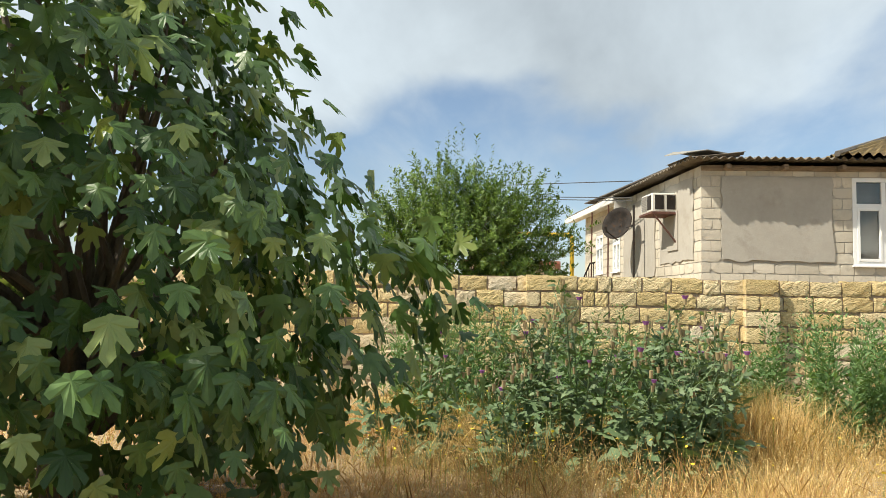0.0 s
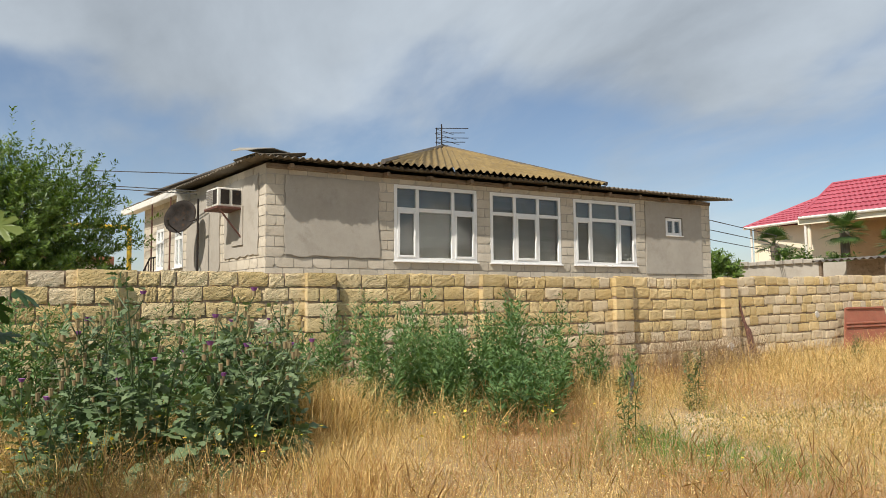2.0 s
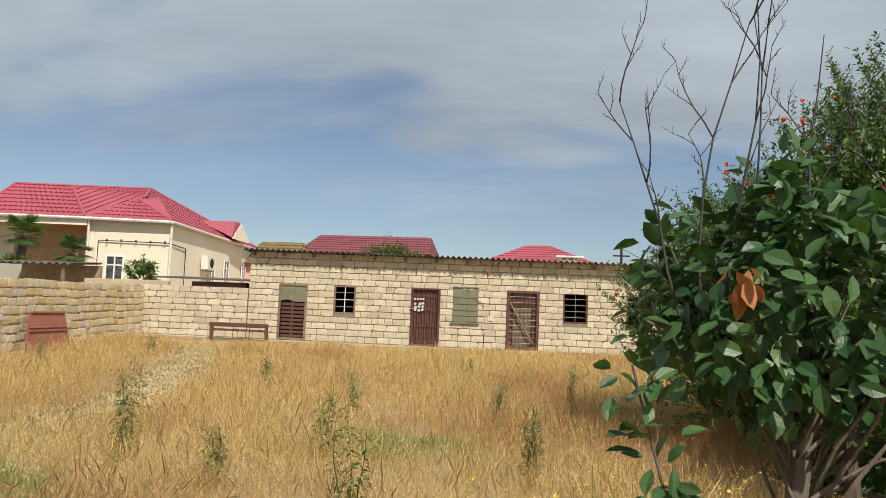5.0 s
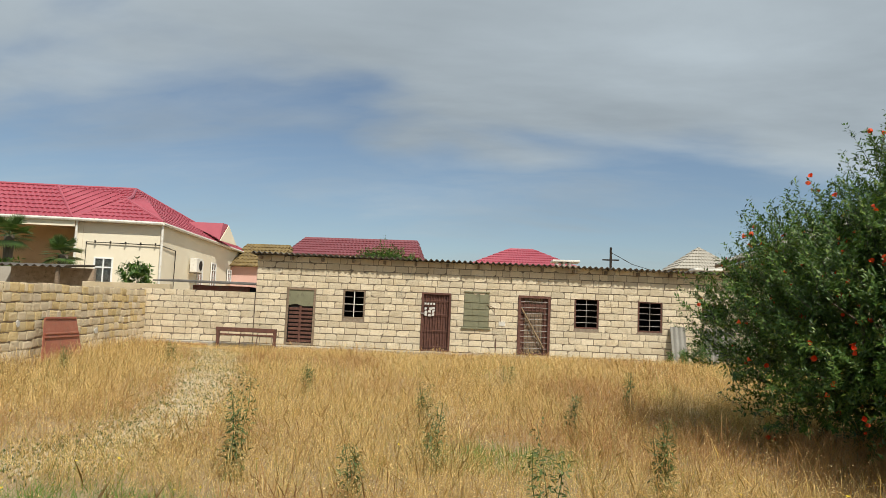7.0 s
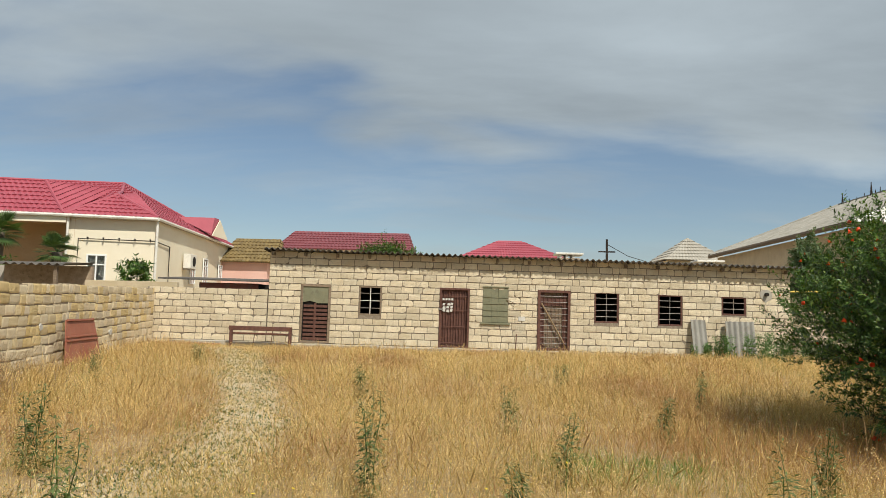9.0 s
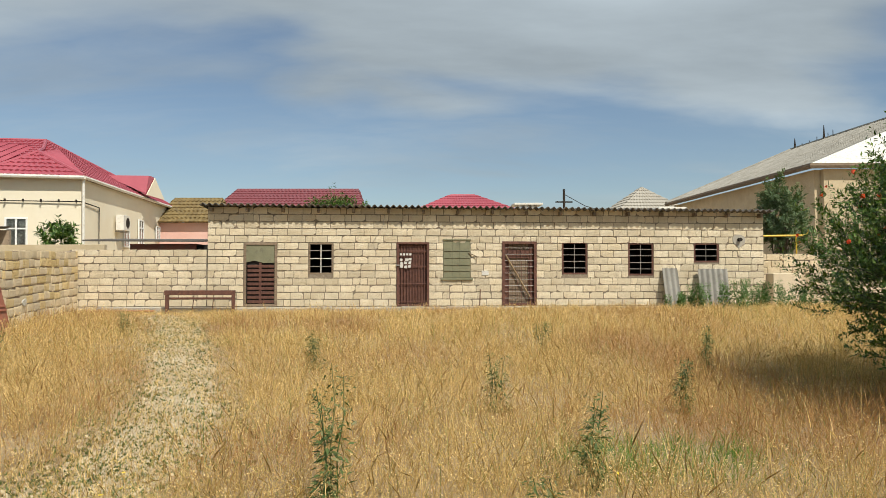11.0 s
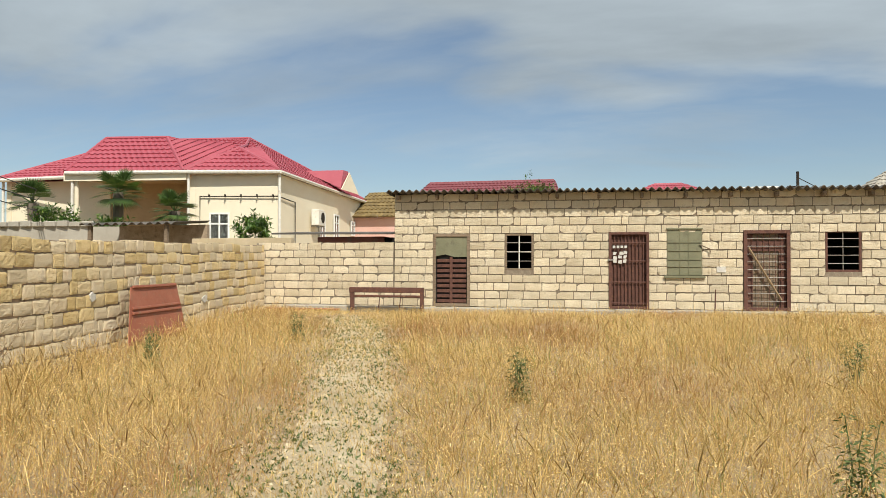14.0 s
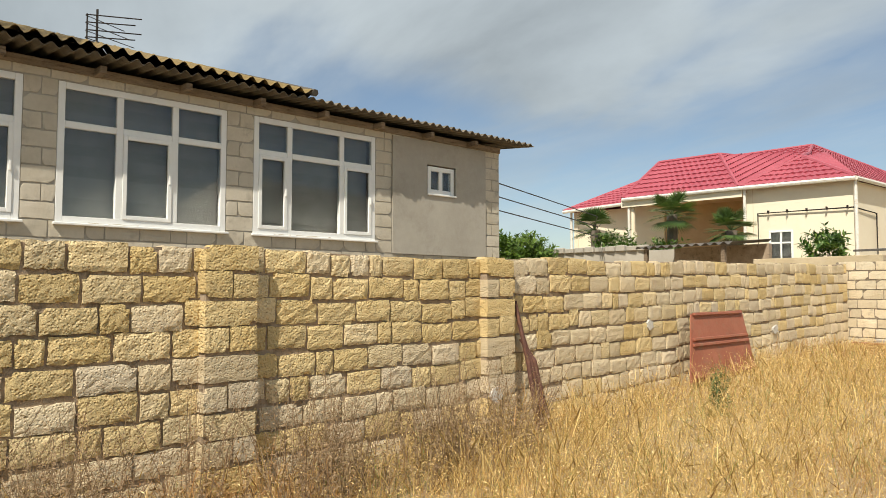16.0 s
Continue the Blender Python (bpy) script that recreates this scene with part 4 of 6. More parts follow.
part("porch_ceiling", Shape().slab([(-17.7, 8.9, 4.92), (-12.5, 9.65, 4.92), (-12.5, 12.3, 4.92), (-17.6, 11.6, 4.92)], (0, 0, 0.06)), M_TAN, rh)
part("porch_column", Shape().tube([(-17.35, 9.15, -0.3), (-17.35, 9.15, 4.92)], 0.09, n=10), M_CREAM, rh)


def tiled(a, b, c, d, rows):
    """Metal tile slope from its foot a-b to its top d-c, stepped row by row."""
    a, b, c, d = map(Vector, (a, b, c, d))
    nrm = (b - a).cross(d - a).normalized()
    if nrm.z < 0:
        nrm = -nrm
    s = Shape()
    for j in range(rows):
        t0, t1 = j / rows, (j + 1) / rows
        p, q, r, u = a.lerp(d, t0), b.lerp(c, t0), b.lerp(c, t1), a.lerp(d, t1)
        m = max(1, int((q - p).length / 0.25))
        for i in range(m):
            k0, k1, km = i / m, (i + 1) / m, (i + 0.5) / m
            lo = [p.lerp(q, k) for k in (k0, km, k1)]
            hi = [u.lerp(r, k) for k in (k0, km, k1)]
            vs = [lo[0] + nrm * 0.05, lo[1] + nrm * 0.09, lo[2] + nrm * 0.05, hi[2], hi[1] + nrm * 0.04, hi[0], lo[0] - nrm * 0.01, lo[1] - nrm * 0.01, lo[2] - nrm * 0.01]
            s.add(vs, [(0, 1, 4, 5), (1, 2, 3, 4), (6, 7, 1, 0), (7, 8, 2, 1)])
    return s


RP, RL = (-13.73, 17.66, 7.88), (-20.0, 17.0, 7.88)
e = lambda p, z=ZE: (p[0], p[1], z)
part("roof_front", tiled(e(LE), e(C), RP, RL, 16), M_RED, rh)
part("roof_side", tiled(e(C), e(B), RP, RP, 16), M_RED, rh)
part("roof_back", tiled(e(B), (-23, 27, ZE), RL, RP, 8), M_RED, rh)
part("roof_left", tiled((-23, 27, ZE), e(LE), RL, RL, 8), M_RED, rh)
P1, P2 = (-17.6, 11.4, 6.95), (-14.75, 11.7, 6.93)
part("porch_roof", tiled(e(PL), e(PR), P2, P1, 8), M_RED, rh)
part("porch_roof_side", tiled(e(PR), (-13.6, 16.6, 7.4), P2, P2, 8), M_RED, rh)
part("porch_roof_side", tiled((-20.2, 16.0, 7.5), e(PL), P1, P1, 8), M_RED, rh)
part("porch_roof_top", Shape().slab([P1, P2, (-13.6, 16.6, 7.45), (-20.2, 16.0, 7.5)], (0, 0, 0.03)), M_RED, rh)
AP = (-11.4, 12.0, 6.38)
part("small_hip", tiled(e(PR), e(C), AP, AP, 6), M_RED, rh)
part("small_hip_side", tiled(e(C), (-12.0, 15.2, 7.0), AP, AP, 6), M_RED, rh)
part("dormer", Shape().add([(-9.0, 18.6, 5.3), (-9.0, 21.4, 5.3), (-9.05, 19.2, 6.3), (-11.4, 19.0, 6.3), (-9.0, 19.8, 6.3)], [(0, 2, 3), (0, 4, 2), (0, 1, 4), (1, 3, 4), (2, 4, 3)]), M_RED, rh)
part("dormer_front", Shape().slab([(-8.95, 18.5, 5.2), (-8.95, 21.4, 5.2), (-8.98, 19.9, 6.25)], (0.04, 0, 0)), M_CREAM, rh)
for a, b in ((e(PL), P1), (e(PR), P2), (P1, P2), (e(PR), AP), (e(C), AP), (AP, (-12.4, 14.6, 6.95)), (RP, RL), (e(B), RP), (e(LE), RL), ((-12.4, 14.6, 6.95), RP), (P2, (-14.2, 13.6, 6.9))):
    part("ridge_cap", Shape().tube([Vector(a) + Vector((0, 0, 0.04)), Vector(b) + Vector((0, 0, 0.04))], 0.08, n=6), M_RED, rh)
gut = Shape()
for a, b in ((LE, (-17.9, 10.0)), (PL, PR), (PR, C), (C, B)):
    gut.tube([(a[0], a[1], ZE - 0.02), (b[0], b[1], ZE - 0.02)], 0.08, n=8)
part("gutter", gut, M_WHITE, rh)
for p in ((-8.8, 10.5), (-12.5, 9.7), (-17.45, 9.0), (-22.3, 10.6), (-9.55, 24.9)):
    part("downpipe", Shape().tube([(p[0], p[1], -0.2), (p[0], p[1], ZE - 0.05)], 0.06, n=8), M_WHITE, rh)
part("gas_pipe", Shape().tube([(-12.1, 9.92, 0.3), (-12.1, 9.92, 4.08), (-8.9, 10.56, 4.08), (-9.0, 12.6, 4.0), (-9.0, 12.6, 1.0)], 0.028), M_DISH, rh)
for i in range(5):
    f = i / 4
    part("pipe_clip", Shape().box(-11.7 + 2.6 * f, 9.86 + 0.56 * f, 4.04, -11.67 + 2.6 * f, 9.98 + 0.56 * f, 4.16, 0.004), M_DISH, rh)
part("soffit_shadow_board", upright([(-17.75, 8.85), (-12.55, 9.6)], 4.75, 5.08, 0.05), M_CREAM, rh)


def far_window(name, m, w, h, label, group):
    win = thing(name, m, label, "window", group)
    frame_bars(win, 0, w, 0, h, -0.03, 0.07, M_PVC, d=0.06)
    part("bar", Shape().box(w / 2 - 0.03, -0.02, 0.07, w / 2 + 0.03, 0.02, h - 0.07).box(0.07, -0.021, h * 0.66, w - 0.07, 0.021, h * 0.66 + 0.06), M_PVC, win)
    part("pane", Shape().box(0.05, 0.0, 0.05, w - 0.05, 0.012, h - 0.05), M_GLASS, win)
    # Sheet behind the glass stands in for the dim room.
    part("dark_backing", Shape().box(0.05, 0.014, 0.05, w - 0.05, 0.02, h - 0.05), M_BLIND, win)
    return win


FA = math.degrees(math.atan2(0.7, 3.35))
SA = math.degrees(math.atan2(14.35, -0.75))
far_window("house_window", pose(-11.75, 10.05, 1.95, rz=FA), 0.85, 1.45, "white-framed window in the cream house front", "cream house windows")
far_window("house_window", pose(-14.35, 11.85, 2.0, rz=8), 1.0, 1.2, "white-framed window in the porch wall", "cream house windows")
for dx, w, h, z in ((5.5, 0.9, 1.5, 2.35), (7.9, 0.9, 1.4, 2.5), (11.2, 0.8, 0.85, 2.9)):
    a = radians(SA)
    far_window("house_window", pose(-8.93 + dx * math.cos(a), 10.65 + dx * math.sin(a), z, rz=SA), w, h, "white-framed window in the cream house side", "cream house windows")
ac2 = thing("outdoor_unit", pose(-9.13, 14.7, 3.1, rz=SA), "white outdoor air conditioning unit with a dark fan", "air conditioner")
part("body", Shape().box(0, -0.42, 0, 1.0, -0.05, 0.75, 0.02), M_WHITE, ac2)
part("fan", Shape().tube([(0.62, -0.42, 0.38), (0.62, -0.435, 0.38)], 0.26, n=16), M_DISH, ac2)
part("bracket", Shape().box(0.1, -0.42, -0.06, 0.15, 0.0, 0.0), M_BAR, ac2)
part("bracket", Shape().box(0.85, -0.42, -0.06, 0.9, 0.0, 0.0), M_BAR, ac2)

# ---- yard behind the corner: block walls, lean-to roofs ----
yw = thing("yard_wall", None, "grey block garden wall before the cream house", "wall", kind="structure")
part("wall", upright([(-24, 2.6), (-13.2, 4.6), (-12.0, 4.9)], -0.3, 2.55, 0.2), M_CEMENT, yw)
s = Shape()
for i in range(26):
    s.box(-24 + i * 0.42, 2.52 + i * 0.078, 2.55, -23.6 + i * 0.42, 2.7 + i * 0.078, 2.72 + 0.02 * (i % 3), 0.02)
part("coping_blocks", s, M_CEMENT, yw, kind="stuff")
lt = thing("lean_to_roof", None, "low corrugated lean-to roof on posts", "canopy")
lr = part("roof", corrugated(-12.1, -8.7, (2.6, 2.5), (4.7, 2.66), 0.04, 0.3), M_SLATE, lt)
part("post", Shape().box(-9.2, 2.75, -0.2, -9.08, 2.87, 2.46, 0.006), M_WOOD, lt)
part("post", Shape().box(-11.9, 2.75, -0.2, -11.78, 2.87, 2.46, 0.006), M_WOOD, lt)
part("rear_wall", Shape().box(-12.0, 4.5, -0.2, -8.7, 4.65, 2.55), M_MORTAR, lt)
yb = thing("yard_shed", None, "low red-brick yard shed with a dark flat roof", "shed", kind="structure")
part("wall", Shape().box(-3.9, 2.2, -0.2, -1.9, 3.6, 1.98, 0.01), M_REDSHEET, yb)
part("roof", Shape().slab([(-5.2, 1.9, 2.06), (-1.6, 1.9, 2.02), (-1.6, 4.0, 2.15), (-5.2, 4.0, 2.18)], (0, 0, 0.05)), M_SLATE, yb)
# Solid near-black block imitates the shade inside an open bay.
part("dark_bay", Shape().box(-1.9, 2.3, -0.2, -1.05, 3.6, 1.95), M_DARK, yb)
bw = thing("backyard_wall", None, "rough block wall showing above the low cream wall", "wall", kind="structure")
part("wall", Shape().box(-7.2, 1.0, -0.2, -4.2, 1.2, 1.93, 0.01), M_TUFA_PALE, bw)

# ---- far houses ----
def hip_house(name, x0, x1, y0, y1, ze, zr, ridge, wall, roof, label, inset=1.5):
    h = thing(name, None, label, "house", kind="structure")
    part("wall", Shape().box(x0 + 0.4, y0 + 0.4, -0.5, x1 - 0.4, y1 - 0.4, ze), wall, h)
    ym = (y0 + y1) / 2
    a, b, c, d = (x0, y0, ze), (x1, y0, ze), (x1, y1, ze), (x0, y1, ze)
    r0, r1 = (x0 + inset, ym, zr), (x1 - inset, ym, zr)
    rf = [part("roof", tiled(a, b, r1, r0, 7), roof, h), part("roof", tiled(b, c, r1, r1, 7), roof, h),
          part("roof", tiled(c, d, r0, r1, 7), roof, h), part("roof", tiled(d, a, r0, r0, 7), roof, h)]
    part("ridge_cap", Shape().tube([r0, r1], 0.07), roof, h)
    return h


hip_house("maroon_roof_house", -7.2, 2.1, 26.0, 34.0, 5.2, 6.75, 0, M_CREAM, M_MAROON, "distant cream house under a plain maroon roof", 0.5)
hip_house("small_red_roof_house", 5.5, 14.4, 38, 46, 5.9, 7.62, 0, M_CREAM, M_RED, "distant house with a red hip roof", 3.4)
hip_house("olive_roof_house", -10.2, -6.4, 22.5, 30, 4.0, 5.75, 0, M_PINK, M_OCHRE, "pink house with an olive corrugated roof", 0.4)
hip_house("tan_roof_house", 21.0, 26.2, 33, 38, 5.6, 7.5, 0, M_TUFA_PALE, M_CEMENT, "distant tan hip-roofed house", 2.5)
gh = thing("grey_roof_house", None, "tall block house with a long grey sheet roof", "house", kind="structure")
part("wall", upright([(21.95, 23.9), (21.35, 7.5), (36, 7.0), (36.5, 24), (21.95, 23.9)], -0.5, 5.05, -0.25), M_TUFA_PALE, gh)
for i in range(15):
    part("wall_course", upright([(21.93, 23.8), (21.33, 7.5)], 3.0 + 0.14 * i - 0.06, 3.0 + 0.14 * i + 0.06, 0.03), M_TUFA_PALE, gh)
RIDGE_FAR, RIDGE_NEAR = Vector((32.3, 29.0, 9.42)), Vector((32.9, 12.0, 9.75))
part("roof", Shape().slab([(21.28, 24.2, 5.16), (20.69, 7.0, 5.16), RIDGE_NEAR, RIDGE_FAR], (0, 0, 0.08)), M_GREYROOF, gh, "long grey sheet roof slope")
for i in range(1, 26):
    f = i / 26
    lo, hi = Vector((21.28, 24.2, 5.25)).lerp(Vector((20.69, 7.0, 5.25)), f), (RIDGE_FAR.lerp(RIDGE_NEAR, f) + Vector((0, 0, 0.09)))
    part("roof_seam", Shape().tube([lo, hi], 0.03, n=4), M_GREYROOF, gh)
part("roof_front", Shape().slab([(20.69, 7.0, 5.16), (36.4, 6.4, 5.16), RIDGE_NEAR], (0, 0, 0.08)), M_WHITE, gh, "pale metal end slope of the roof")
part("fascia", Shape().tube([(21.28, 24.2, 5.14), (20.69, 7.0, 5.14), (36.4, 6.4, 5.14)], 0.12), M_WOOD, gh)
part("ridge_cap", Shape().tube([(21.28, 24.2, 5.26), RIDGE_FAR + Vector((0, 0, 0.1)), RIDGE_NEAR + Vector((0, 0, 0.1))], 0.09, n=6), M_GREYROOF, gh)
for f, h in ((0.02, 0.8), (0.07, 0.3), (0.12, 0.3), (0.17, 0.4), (0.215, 1.0), (0.24, 0.4), (0.27, 0.5)):
    q = RIDGE_FAR.lerp(RIDGE_NEAR, f)
    part("ridge_finial", Shape().tube([q, q + Vector((0, 0, h * 0.5)), q + Vector((0, 0, h))], 0.09 if h > 0.7 else 0.03, 0.02, 6), M_DISH, gh)
rw = thing("low_block_wall", None, "low rough block wall beside the shed", "wall", kind="structure")
part("wall", Shape().box(15.1, 0.33, -0.4, 19.5, 0.5, 1.53, 0.01), M_JOINT, rw)
part("pier", Shape().box(15.15, -0.35, -0.4, 16.0, 0.1, 0.95, 0.02), M_TUFA_PALE, rw)

yp = thing("yellow_gas_pipe", None, "thin yellow gas pipe running behind the low wall", "pipe")
part("pipe", Shape().tube([(15.2, 1.5, 2.11), (17.2, 1.5, 2.13), (17.3, 1.5, 2.2), (17.3, 1.5, 2.32)], 0.03, n=8), M_PIPE, yp)
part("pipe_post", Shape().tube([(16.9, 1.5, -0.3), (16.9, 1.5, 2.1)], 0.025, n=6), M_PIPE, yp)
pole = thing("utility_pole", pose(14.05, 21.2, 0), "dark utility pole with crossarm and wires", "utility pole")
part("post", Shape().tube([(0, 0, -0.3), (0, 0, 5.8)], 0.09, 0.07, 8), M_DISH, pole)
part("crossarm", Shape().box(-0.5, -0.04, 5.0, 0.5, 0.04, 5.08, 0.005), M_DISH, pole)
part("wire", Shape().tube([(0, 0, 5.5), (1.5, 1, 4.9), (4, 3, 4.5)], 0.02), M_BLACK, pole)
cv = thing("roof_ventilator", pose(10.2, 12.0, 0), "pale slotted roof ventilator box", "ventilator")
part("box", Shape().box(-0.5, -0.4, -0.2, 0.5, 0.4, 3.85, 0.02), M_MORTAR, cv)
part("cap", Shape().box(-0.65, -0.5, 4.0, 0.65, 0.5, 4.1, 0.02), M_WHITE, cv)
for i in range(3):
    part("slot_bar", Shape().box(-0.45 + 0.3 * i, -0.4, 3.85, -0.35 + 0.3 * i, 0.4, 4.0), M_WHITE, cv)
cv2 = copy_thing(cv, pose(16.8, 12.0, -0.2))
gp = thing("gas_pipe_bridge", pose(-10.5, -22.3, 0, rz=96), "yellow gas pipe bridge on uprights", "pipe")
part("pipe", Shape().tube([(0.1, 0, -0.3), (0.1, 0, 2.8), (0.02, 0, 2.86), (-2.6, 0, 2.86)], 0.055, n=10), M_PIPE, gp)
for k, z in enumerate((3.55, 3.62, 4.0)):
    single("overhead_cable", Shape().tube([(-8.6, -20.9, z - 0.1), (-16, -24.5, z + 1.05), (-36, -33, z + 4.2)], 0.012), M_BLACK, "thin black overhead cable", "cable", "overhead cables")
    single("overhead_cable", Shape().tube([(-9.6, -8.0, 3.3 + 0.35 * k), (-14, 3, 3.0 + 0.35 * k), (-24, 14, 3.4 + 0.4 * k)], 0.015), M_BLACK, "thin black overhead cable", "cable", "overhead cables")
bh = thing("distant_hut", None, "distant pale flat-roofed hut behind the tree", "house", kind="structure")
part("wall", Shape().box(-34, -27, -0.5, -28, -22.8, 3.1), M_TUFA_PALE, bh)
part("roof", Shape().box(-34.3, -27.3, 3.1, -27.7, -22.5, 3.25, 0.02), M_REDSHEET, bh)
# ---- leaf and blade templates ----
LANCE = ([(0, 0, 0), (0.45, 0.17, 0.05), (1, 0, -0.06), (0.45, -0.17, 0.05)], [(0, 2, 1), (0, 3, 2)])
OVAL = ([(0, 0, 0), (0.25, 0.24, 0.06), (0.6, 0.30, 0.07), (0.86, 0.16, 0.0), (1.04, 0, -0.10), (0.86, -0.16, 0.0), (0.6, -0.30, 0.07), (0.25, -0.24, 0.06), (0.5, 0, 0.0)],
        [(0, 8, 2, 1), (8, 4, 3, 2), (0, 7, 6, 8), (8, 6, 5, 4)])
BLADE = ([(-0.5, 0, 0), (0.5, 0, 0), (-0.4, 0.14, 0.55), (0.4, 0.14, 0.55), (0.0, 0.55, 0.92)], [(0, 1, 3, 2), (2, 3, 4)])
EAR = ([(-0.2, 0, 0), (0.2, 0, 0), (0.16, 0.03, 0.62), (-0.16, 0.03, 0.62), (0.55, 0.06, 0.72), (-0.55, 0.06, 0.72), (0.5, 0.14, 0.88), (-0.5, 0.14, 0.88), (0, 0.24, 1.0)],
       [(0, 1, 2, 3), (3, 2, 4, 6, 7, 5), (7, 6, 8)])


def fig_leaf():
    """Five-lobed leaf with waists between the lobes, folded along its ribs; x runs from stalk to tip."""
    out = [(0.0, 0.0)]
    for ang, r in ((150, 0.20), (118, 0.40), (96, 0.60), (78, 0.60), (67, 0.34), (52, 0.46), (44, 0.78), (30, 0.86), (22, 0.48), (15, 0.58), (13, 0.84), (0, 1.06)):
        out.append((0.18 + r * 0.82 * math.cos(radians(ang)), r * 0.80 * math.sin(radians(ang))))
    full = out + [(x, -y) for x, y in out[1:-1]][::-1]
    hub = len(full)
    vs = [(x, y, -0.16 * y * y * 1.6 - 0.22 * max(0, x - 0.35) ** 2 + 0.05 * math.cos(9 * y)) for x, y in full] + [(0.2, 0, 0.05)]
    return vs, [(hub, i, (i + 1) % hub) for i in range(hub)]


FIG = fig_leaf()
THORN = ([(0, 0, 0), (0.2, 0.10, 0.02), (0.3, 0.30, 0.05), (0.42, 0.12, 0.03), (0.55, 0.26, 0.0), (0.68, 0.09, -0.04), (0.8, 0.15, -0.1), (1, 0, -0.22),
          (0.8, -0.15, -0.1), (0.68, -0.09, -0.04), (0.55, -0.26, 0.0), (0.42, -0.12, 0.03), (0.3, -0.30, 0.05), (0.2, -0.10, 0.02)],
         [(0, 13, 3, 1), (1, 3, 2), (13, 12, 11), (13, 11, 3), (11, 5, 3), (3, 5, 4), (11, 10, 9), (11, 9, 5), (9, 7, 5), (5, 7, 6), (9, 8, 7)])


def basis(tip, face):
    """Rotations that lay a leaf along tip with its upper side towards face."""
    tip = tip / np.linalg.norm(tip, axis=1, keepdims=True)
    face = face - (face * tip).sum(1, keepdims=True) * tip
    face = face / np.maximum(np.linalg.norm(face, axis=1, keepdims=True), 1e-6)
    return np.stack([tip, np.cross(face, tip), face], -1)


def leaves(rs, name, tpl, pos, out, size, droop, mat, parent, wild=0.5, kind="stuff", label=""):
    """Leaves at pos that look outwards and hang by droop."""
    n = len(pos)
    tip = out * 0.7 + rs.normal(0, wild, (n, 3)) - np.array([0, 0, droop])
    face = out * 0.7 + np.array([0, 0, 0.8]) + rs.normal(0, wild * 0.8, (n, 3))
    rot = basis(tip, face) * np.asarray(size).reshape(-1, 1, 1)
    return part(name, scatter(name, *tpl, rot, pos, mat), mat, parent, label, kind=kind)


def heights(x, y):
    return np.array([gz(a, b) for a, b in zip(x, y)])


def wall_x(y):
    """The wall's face at a given y."""
    return -0.94 - 0.137 * (y + 26.0)


# ---- track of bare soil through the grass ----
TRACK = [(1.8, -16.5), (2.25, -15.7), (2.3, -14.6), (2.1, -13.2), (1.5, -10.9), (0.75, -8.5), (0.25, -6.5), (-0.5, -4.4), (-1.5, -2.4)]


def track_gap(x, y):
    """Distance to the bare track's middle line."""
    d = np.full(len(x), 99.0)
    for (ax, ay), (bx, by) in zip(TRACK, TRACK[1:]):
        dx, dy = bx - ax, by - ay
        t = np.clip(((x - ax) * dx + (y - ay) * dy) / (dx * dx + dy * dy), 0, 1)
        d = np.minimum(d, np.hypot(x - ax - t * dx, y - ay - t * dy))
    return d


def track_bed():
    """Trodden pale soil along the track, a little proud of the ground, with an uneven edge."""
    s, rows_n = Shape(), 90
    pts = [Vector(p) for p in TRACK]
    for j in range(rows_n + 1):
        t = j / rows_n * (len(pts) - 1.0001)
        i = int(t)
        p, d = pts[i].lerp(pts[i + 1], t - i), (pts[i + 1] - pts[i]).normalized()
        for k in range(11):
            off = (k - 5) / 5
            wide = 0.66 + 0.2 * noise.noise(Vector((t * 1.9, 3.0 if off > 0 else 8.0, 0)))
            q = p + Vector((-d.y, d.x)) * off * wide
            s.v.append((q.x, q.y, gz(q.x, q.y) + 0.012 - 0.03 * off * off))
    s.f = [(j * 11 + k, j * 11 + k + 1, (j + 1) * 11 + k + 1, (j + 1) * 11 + k) for j in range(rows_n) for k in range(10)]
    single("footpath", s, M_TRACK, "trodden pale sandy track through the grass", "path", kind="structure", smooth=True)


track_bed()


def patchy(x, y, s, o):
    return np.array([noise.noise(Vector((a * s, b * s, o))) for a, b in zip(x, y)])


